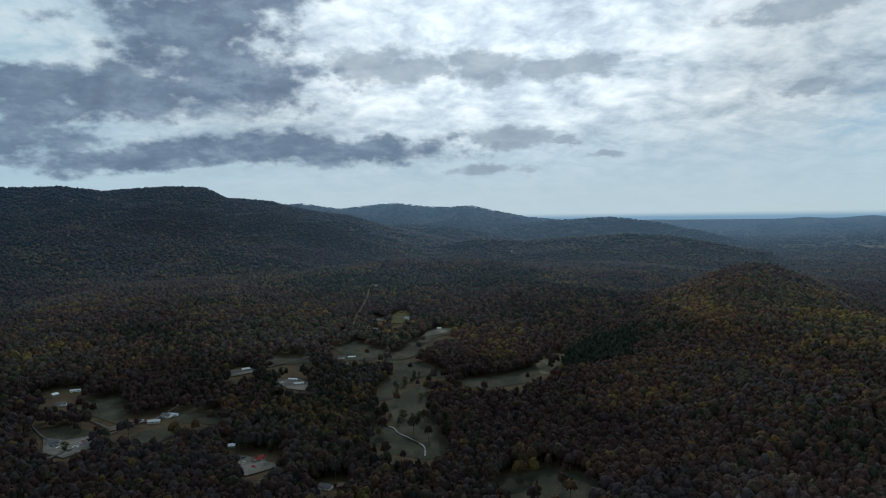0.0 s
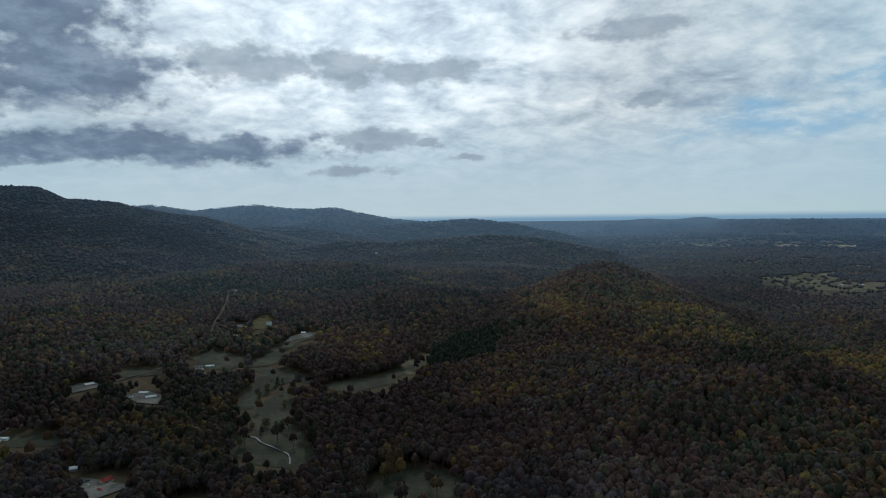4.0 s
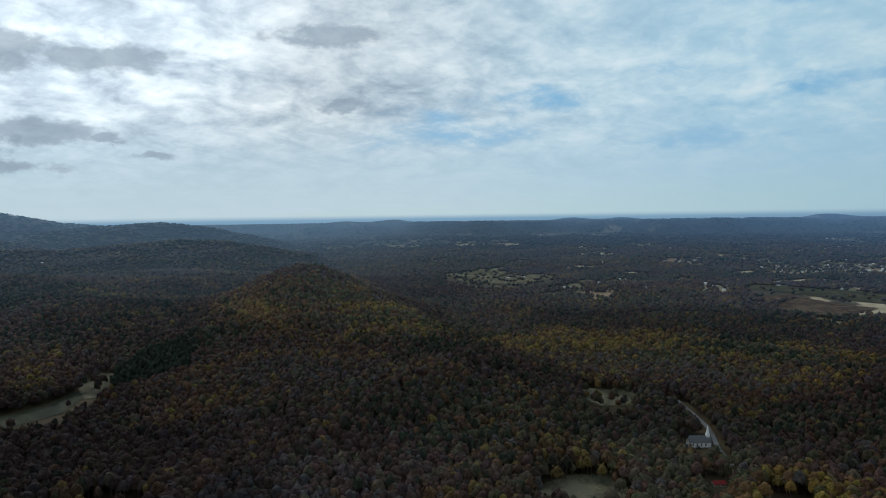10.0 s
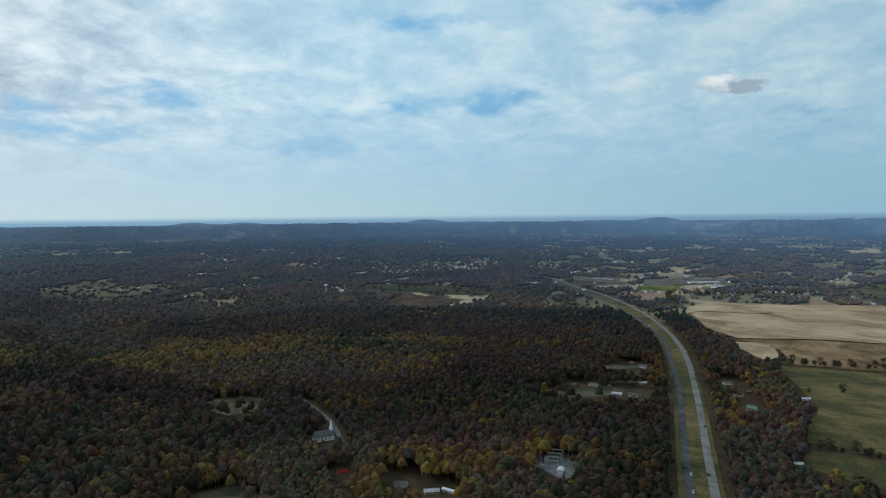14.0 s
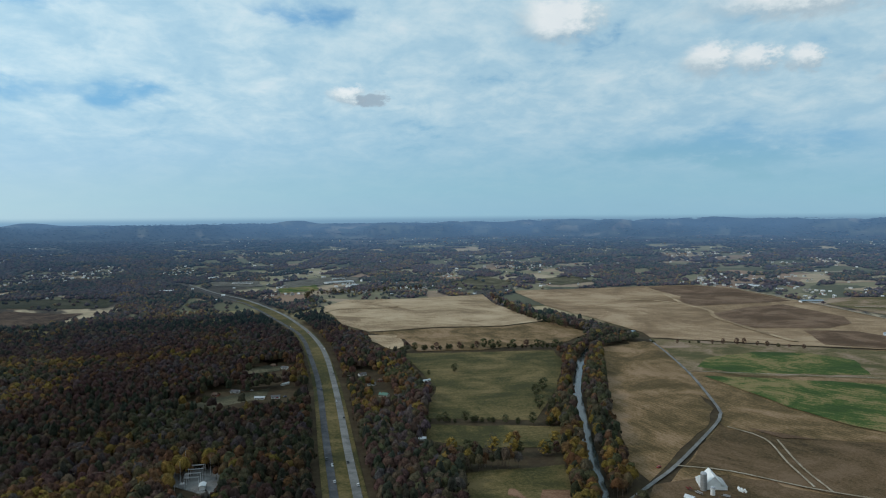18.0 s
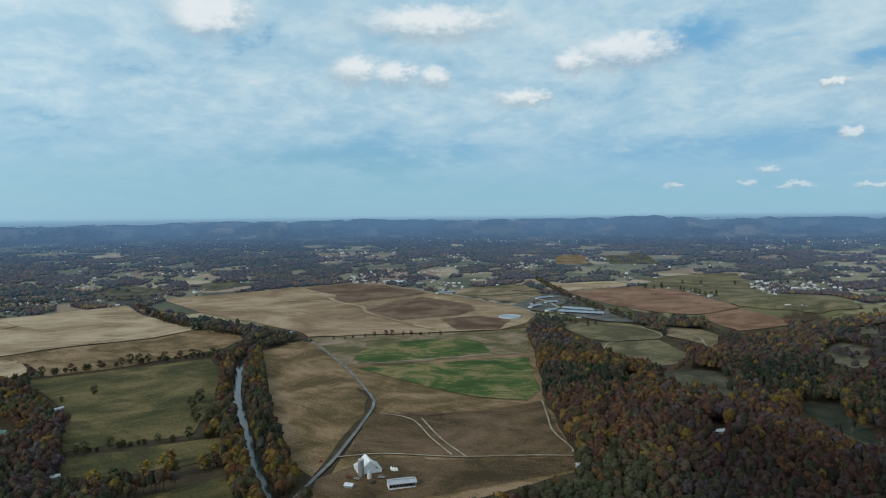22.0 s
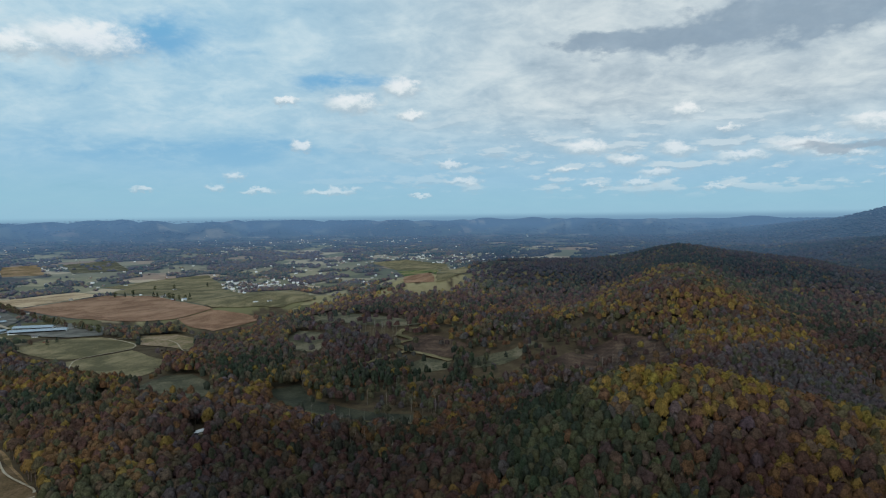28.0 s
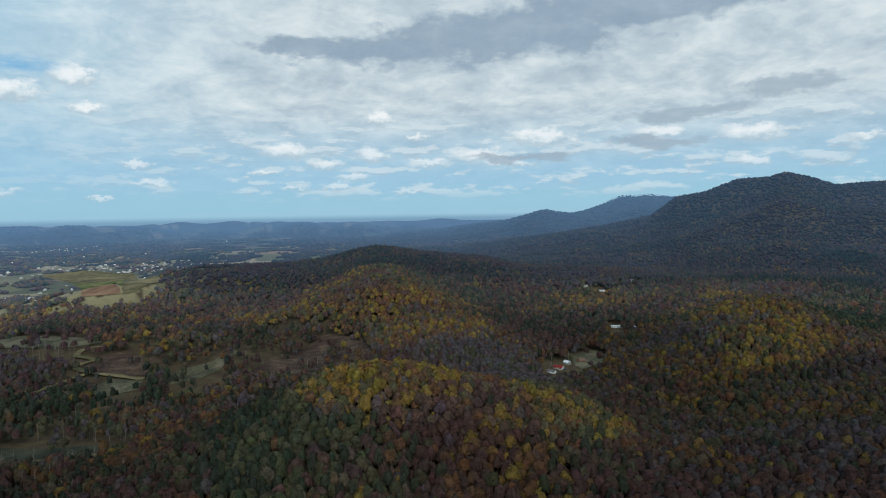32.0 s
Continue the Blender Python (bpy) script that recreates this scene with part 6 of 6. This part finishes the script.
def tree(seed, col, tall=13.0, wide=9.0, label="", shape="round", group="hedgerow and field trees"):
    """A trunk that forks into limbs, and a crown of many ragged leaf clumps."""
    r = np.random.default_rng(seed)
    ob = thing("tree", label, "tree", group)
    bm = bmesh.new()
    drum(bm, 0, 0, -0.6, 0.34, 0.2, tall * 0.45 + 0.6, 7)
    part("trunk", bm, BARK, ob)
    for k in range(5):
        a = k * 1.257 + r.uniform(-0.4, 0.4)
        s, e = Vector((0, 0, tall * r.uniform(0.28, 0.42))), Vector((math.cos(a) * wide * 0.33, math.sin(a) * wide * 0.33, tall * r.uniform(0.6, 0.8)))
        bm = bmesh.new()
        bmesh.ops.create_cone(bm, cap_ends=True, segments=5, radius1=0.15, radius2=0.05, depth=(e - s).length, matrix=Matrix.Translation((s + e) / 2) @ (e - s).to_track_quat("Z", "Y").to_matrix().to_4x4())
        part("limb", bm, BARK, ob)
    V, F, C, base = [], [], [], 0
    clumps = 26 if shape != "bare" else 14
    for k in range(clumps):
        d = r.normal(size=3)
        d /= np.linalg.norm(d)
        h = 0.55 + 0.36 * d[2]
        if shape == "cone":
            h = r.uniform(0.12, 1.0)
            rad = (1.02 - h) * 0.5
            c = np.array([math.cos(k * 2.4) * wide * rad, math.sin(k * 2.4) * wide * rad, h * tall * 0.96])
        else:
            spread_out = r.uniform(0.22, 0.42)
            c = np.array([d[0] * wide * spread_out, d[1] * wide * spread_out, h * tall])
        v, f = crown_mesh("mid", seed * 100 + k)
        s = wide * (r.uniform(0.22, 0.36) if shape != "bare" else r.uniform(0.10, 0.18))
        q = (v - np.array([0, 0, 0.5])) * s * np.array([1, 1, 0.8]) + c
        V.append(q)
        F.append(f + base)
        C.append(np.repeat([np.array(col) * r.uniform(0.75, 1.25)], len(v), axis=0))
        base += len(v)
    # loose sprays that break the outline
    for k in range(90):
        d = r.normal(size=3)
        d /= np.linalg.norm(d)
        p = np.array([d[0] * wide * 0.5, d[1] * wide * 0.5, tall * (0.55 + 0.42 * d[2])])
        if shape == "cone":
            h = r.uniform(0.1, 1.0)
            p = np.array([math.cos(k * 2.4) * wide * (1.05 - h) * 0.5, math.sin(k * 2.4) * wide * (1.05 - h) * 0.5, h * tall])
        a, b = r.normal(size=3), r.normal(size=3)
        a, b = a / np.linalg.norm(a) * 0.5, b / np.linalg.norm(b) * 0.4
        V.append(np.array([p - a, p + b, p + a, p - b]))
        F.append(np.array([[0, 1, 2], [0, 2, 3]]) + base)
        C.append(np.repeat([np.array(col) * r.uniform(0.75, 1.25)], 4, axis=0))
        base += 4
    V, F, C = np.concatenate(V), np.concatenate(F), np.concatenate(C)
    me = bpy.data.meshes.new("crown")
    me.from_pydata(V.tolist(), [], F.tolist())
    a = me.attributes.new("leaf", "FLOAT_COLOR", "POINT")
    a.data.foreach_set("color", np.concatenate([C, np.ones((len(C), 1))], 1).astype(np.float32).ravel())
    me.materials.append(LEAF)
    crown = new("crown", me)
    crown.parent = ob
    return ob


TREES = [
    tree(1, PALETTE[3], 13, 9.5, "round olive-leaved tree standing in a hedgerow"),
    tree(2, PALETTE[1], 12, 8.5, "orange-leaved autumn tree standing in a hedgerow"),
    tree(3, PALETTE[7], 14, 10, "tan-leaved autumn tree beside a field"),
    tree(4, PALETTE[4] * 0.8, 12, 6.5, "dark green conical cedar beside a field", "cone"),
    tree(5, PALETTE[5], 14, 9, "nearly bare grey tree beside a field", "bare"),
    tree(6, PALETTE[0], 13, 9, "russet autumn tree standing in a hedgerow"),
    tree(7, PALETTE[3] * 0.8, 6, 5, "low olive hedge shrub along a field edge", "round"),
    tree(8, PALETTE[2], 13, 8.5, "golden-leaved autumn tree beside a field"),
]


def stand(k, x, y, turn, s):
    m = at(x, y, turn) @ Matrix.Scale(s, 4)
    if ("tree", k) in used:
        copy_thing(TREES[k], m)
    else:
        used.add(("tree", k))
        TREES[k].matrix_basis = m


def hedge(line, gap, kinds, s0=0.7, s1=1.1, spread_out=3.0, seed=5):
    r = random.Random(seed)
    for p in smooth_line(line, gap):
        if r.random() < 0.85:
            stand(r.choice(kinds), p.x + r.uniform(-spread_out, spread_out), p.y + r.uniform(-spread_out, spread_out), r.uniform(0, 360), r.uniform(s0, s1))


for i, (line, gap, kinds, s0, s1) in enumerate(HEDGES):
    hedge(line, gap, kinds, s0, s1, 3.0, i + 30)
for k, x, y, s in SINGLE_TREES:
    stand(k, x, y, 40 * k, s)
for k in range(len(TREES)):
    if ("tree", k) not in used:
        stand(k, *SINGLE_TREES[0][1:3], 0, 1)
RINGS = np.concatenate([[0.0, 30, 90, 160], np.geomspace(220, 4846, 165)])
build_land("ground", RINGS[RINGS < 1520], land_material(), "rolling valley ground with leaf litter, grass and crop plots")
first = RINGS[RINGS < 1520][-1]
for near, far, tint, label in ((first, 2600, 0.1, "far plain of fields and woods"), (2600, 3800, 0.3, "distant blue-green plain and mountain slopes, hazed"), (3800, 4900, 0.8, "hazy blue plain at the horizon")):
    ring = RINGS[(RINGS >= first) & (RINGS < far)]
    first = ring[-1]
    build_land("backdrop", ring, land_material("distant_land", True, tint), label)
for i, (kind, poly) in enumerate(FIELDS):
    structure("field", field(kind, poly, i), FIELD_LABELS[kind], "field")
structure("road", ribbon(HIGHWAY, 6.6, CONCRETE, 1.0, name="highway"), "pale concrete carriageway of a divided highway", "road")
structure("road", ribbon(HIGHWAY_WEST, 6.2, DARK_ROAD, 1.1, name="highway"), "grey asphalt carriageway of a divided highway", "road")
structure("median", ribbon(MEDIAN, 32, SOIL["pasture"], 0.6, name="median"), "mown grass verge and median of the highway", "verge")
structure("road", ribbon(FARM_ROAD, 3.2, CONCRETE, 1.2, name="lane"), "narrow pale farm lane between fields", "road")
for i, line in enumerate(TRACKS):
    if 11 <= i <= 13:
        structure("track", ribbon(line, 1.8, DARK_ROAD, 1.3, name="track", ragged=0.2), "dark tarred drive between houses", "track")
        continue
    structure("track", ribbon(line, 1.7 if i < 8 or i > 10 else 10.0 if i < 10 else 3.0, GRAVEL if i < 8 or i > 10 else SOIL["paddock"], 1.3, name="track", ragged=0.2), "pale gravel farm track", "track")
for line in WATERWAYS:
    structure("track", ribbon(line, 10, SOIL["stubble"], 2.2, name="waterway", ragged=0.3), "pale grassed waterway across a field", "track")
structure("road", ribbon(DAIRY_ROAD, 7, GRAVEL, 2.4, name="farm_road"), "white gravel road to the dairy", "road")
structure("road", ribbon(CHURCH_ROAD, 4, ASPHALT, 1.2, name="church_road"), "narrow road through the woods", "road")
structure("road", ribbon(WHITE_ROAD, 6, GRAVEL, 2.4, name="farm_road"), "white gravel road through stubble", "road")
structure("road", ribbon(VALLEY_ROAD, 2.8, DARK_ROAD, 1.2, name="valley_road"), "grey valley road between woods", "road")


def water():
    m, n, p = material("river_water", 0.16, 0.32)
    v = n.noise(place(n), 0.05, 4, 0.6).outputs["Fac"]
    n.put(p.inputs["Base Color"], n.curve(v, [(0.35, (0.02, 0.03, 0.03)), (0.65, (0.045, 0.055, 0.05))]))
    w = n.noise(place(n), 0.8, 4, 0.6).outputs["Fac"]
    relief(n, p, w, 0.08, 0.1)
    return m


WATER = water()
structure("water", ribbon(RIVER, 9.5, WATER, 0.5, name="river", ragged=0.12), "slow river reflecting the pale sky", "river")
structure("water", ribbon(STREAM, 1.4, WATER, 1.2, 6, name="stream", ragged=0.2), "thin creek shining in a meadow", "stream")

barn(*BARN, facing(*BARN, 104))
silo(*SILO, 2.3, 13, "dark stave silo beside the white barn", GREY_BLOCK)
silo(*SMALL_SILO, 1.7, 6, "short white feed silo beside the barn", WHITE)
long_barn(*SHED, facing(*SHED, 10), 20, 9, "open farm shed with a pale metal roof", TIN)
tank(*TANK, 21)
church(*CHURCH, facing(*CHURCH, 20))
substation(PAD)
for i, (x, y, a, n) in enumerate(DAIRY):
    long_barn(x, y, a, min(n, 120), 15 if n > 60 else 11, "long dairy barn with a blue-grey metal roof", BLUE_ROOF, WHITE, "dairy barns")
for i, (x, y, a, n) in enumerate(HALLS):
    flat_hall(x, y, a, max(22, min(0.7 * n, 90)), 18 if n > 60 else 13, 5, "long low hall with a pale flat roof by car parks", (TIN, SHINGLE, PALE_ROOF)[i % 3])
# farmyard and roadside things
def bale():
    ob = thing("hay_bale", "white plastic-wrapped round hay bale in the farmyard", "hay bale", "wrapped bales")
    bm = bmesh.new()
    bmesh.ops.create_cone(bm, cap_ends=True, segments=14, radius1=0.75, radius2=0.75, depth=1.3, matrix=pose(0, 0, 0.75, 90))
    bmesh.ops.bevel(bm, geom=[g for g in bm.edges if len(g.link_faces) == 2 and any(len(f.verts) > 4 for f in g.link_faces)], offset=0.12, segments=1, affect="EDGES")
    part("wrap", bm, WHITE, ob)
    return ob


def trailer(label, paint):
    ob = thing("trailer", label, "trailer", "farm trailers")
    bm = bmesh.new()
    box(bm, 0, 0, 0.7, 5.0, 2.2, 0.25)
    part("bed", bm, BARK, ob)
    for s in (-1, 1):
        part("side_board", one_box(0, s * 1.1, 0.95, 5.0, 0.08, 0.7), paint, ob)
        bm = bmesh.new()
        bmesh.ops.create_cone(bm, cap_ends=True, segments=10, radius1=0.4, radius2=0.4, depth=0.25, matrix=pose(-0.6, s * 1.2, 0.4, 90))
        part("wheel", bm, RUBBER, ob)
    part("drawbar", one_box(3.1, 0, 0.6, 1.4, 0.12, 0.12), STEEL, ob)
    return ob


src = bale()
for k, (dx, dy) in enumerate(BALES):
    m = at(YARD_AT[0] + dx, YARD_AT[1] + dy, 31 * k, 0.45)
    if k:
        copy_thing(src, m)
    else:
        src.matrix_basis = m
for k, (x, y) in enumerate(TRAILERS):
    trailer(("red-sided farm trailer parked by the barn", "grey farm trailer parked by the barn", "weathered wooden farm trailer in the yard")[k % 3], (RED_ROOF, STEEL, WOOD_POLE)[k % 3]).matrix_basis = at(x, y, 50 * k, 0.45)
for k, (x, y) in enumerate(PARKED):
    parked = copy_thing(CARS[k % 5], at(x, y, 37 * k, 0.55))
    parked["label"] = CAR_PAINTS[k % 5][0] + " car parked in a yard"
    parked["group"] = "parked cars"
hut = house(5, 4, 2.8, 1.2, GREY_BLOCK, PALE_ROOF, "small grey pump hut beside a farm track", windows=False, name="pump_hut", chimney=False, category="hut")
hut.matrix_basis = at(*PUMP, facing(*PUMP, 20), 0.3)
for k in range(46):
    a, d = k * 2.39996, 8 + 9.2 * math.sqrt(k + 0.6)
    stand(k % 3 if k % 5 else 5, math.cos(a) * d, math.sin(a) * d, 50 * k, 0.8 + 0.1 * (k % 5))
pole_line(HIGHWAY[:6], 48, 17)
drive(HIGHWAY, [(0.07, 2, 0, False), (0.10, -2, 1, False), (0.17, 2, 1, False), (0.20, -2, 2, False), (0.27, 2, 1, False), (0.36, 2, 0, False), (0.45, -2, 3, False), (0.52, 2, 1, False), (0.6, -2, 0, False)], 1.05)
drive(HIGHWAY_WEST, [(0.09, 2, 0, True), (0.10, -2, 1, True), (0.07, 2, 2, True), (0.22, 2, 4, True), (0.33, -2, 1, True), (0.47, 2, 0, True)], 1.15)

snags(600, 1150, -206, -158, 13.0, 41)
snags(480, 640, -172, -150, 14.0, 42)
snags(620, 1000, -236, -206, 19.0, 43)


def far_villages():
    """Many hundred small houses of the far plain, too small to tell apart: boxes under gable roofs."""
    rng = np.random.default_rng(77)
    n = 30000
    b, e = rng.uniform(-178, -40, n), np.radians(rng.uniform(0.45, 8.2, n) ** 1.0)
    r = H / np.tan(e)
    q = spread(r)
    x, y = -np.sin(np.radians(b)) * q, np.cos(np.radians(b)) * q
    keep = (rng.random(n) < 0.05 + 0.95 * soft(0.1, 0.35, village(b, q))) & (q > 1750) & (rng.random(n) < 0.35 + 0.65 * soft(-60, -85, b)) & (rng.random(n) < soft(4700, 3600, q))
    for kind, poly in FIELDS:
        keep &= ~inside(x, y, poly)
    keep &= woods(x, y) < 0.93
    x, y, q, r = x[keep][:4200], y[keep][:4200], q[keep][:4200], r[keep][:4200]
    n = len(x)
    k = q / r
    a = rng.uniform(0, 3.14, n)
    L, W, T = rng.uniform(3.0, 5.6, n) * k, rng.uniform(2.2, 3.1, n) * k, rng.uniform(2.6, 4.0, n) * k
    z = height(x, y) - 0.3
    V = []
    for top in (0, 1):
        for sx, sy in ((-1, -1), (1, -1), (1, 1), (-1, 1)):
            V.append(np.stack([x + np.cos(a) * sx * L - np.sin(a) * sy * W, y + np.sin(a) * sx * L + np.cos(a) * sy * W, z + top * T], -1))
    for sx in (-1, 1):
        V.append(np.stack([x + np.cos(a) * sx * L, y + np.sin(a) * sx * L, z + T * 1.6], -1))
    V = np.stack(V, 1).reshape(-1, 3)
    quads = [(0, 1, 5, 4), (1, 2, 6, 5), (2, 3, 7, 6), (3, 0, 4, 7), (4, 5, 9, 8), (6, 7, 8, 9)]
    tris = [(5, 6, 9), (7, 4, 8)]
    F = [tuple(i * 10 + j for j in f) for i in range(n) for f in quads + tris]
    me = bpy.data.meshes.new("far_village")
    me.from_pydata(V.tolist(), [], F)
    paint = np.array(((0.66, 0.66, 0.64), (0.48, 0.48, 0.46), (0.40, 0.36, 0.30), (0.25, 0.15, 0.11)))[rng.choice(4, n, p=(0.25, 0.3, 0.28, 0.17))]
    cover = np.array(((0.13, 0.13, 0.135), (0.30, 0.30, 0.31), (0.62, 0.63, 0.64), (0.17, 0.11, 0.085)))[rng.choice(4, n, p=(0.35, 0.25, 0.25, 0.15))]
    col = np.ones((n, 8, 4))
    col[:, :, :3] = paint[:, None]
    col[:, 4:6, :3] = cover[:, None]
    at_face = me.attributes.new("paint", "FLOAT_COLOR", "FACE")
    at_face.data.foreach_set("color", col.astype(np.float32).ravel())
    m, nd, p = material("house_paint", 0.7, 0.2)
    src = nd.add("ShaderNodeAttribute", attribute_name="paint")
    worn = nd.noise(place(nd), 0.4, 4, 0.6).outputs["Fac"]
    nd.put(p.inputs["Base Color"], nd.mix(nd.ramp(worn, 0.35, 0.8, 0.0, 0.3), src.outputs["Color"], (0.3, 0.29, 0.27, 1)))
    me.materials.append(m)
    ob = new("far_village", me)
    tagged(ob, "scattered white and grey houses of far villages", "village", kind="stuff")


far_villages()
plant(0, 375, 10.0, "far", "woodland_below", "autumn woodland right under the hillside", 10, 15.0, 11.0)
plant(375, 660, 5.3, "near", "near_forest", "dense autumn woodland in russet, orange, gold and olive", 11, 14.5, 8.0, True)
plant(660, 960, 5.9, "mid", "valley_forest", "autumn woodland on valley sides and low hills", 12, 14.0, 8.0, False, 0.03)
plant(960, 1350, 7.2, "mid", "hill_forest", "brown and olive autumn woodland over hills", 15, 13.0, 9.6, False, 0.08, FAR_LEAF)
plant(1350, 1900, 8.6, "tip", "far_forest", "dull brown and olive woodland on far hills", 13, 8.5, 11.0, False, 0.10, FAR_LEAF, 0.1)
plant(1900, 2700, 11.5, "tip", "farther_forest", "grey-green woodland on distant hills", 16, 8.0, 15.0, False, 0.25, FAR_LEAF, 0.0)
plant(2700, 3500, 17.0, "tip", "distant_forest", "bluish hazed woodland on the mountains", 14, 9.0, 24.0, False, 0.4, FAR_LEAF, -0.2)
plant(3500, 4200, 22.0, "tip", "horizon_forest", "blue-grey hazed woodland towards the horizon", 17, 7.0, 34.0, False, 0.65, FAR_LEAF, -0.2)
plant(4200, 4830, 27.0, "tip", "rim_forest", "pale blue hazed woodland on the horizon", 18, 4.0, 40.0, False, 0.5, FAR_LEAF, -0.2)
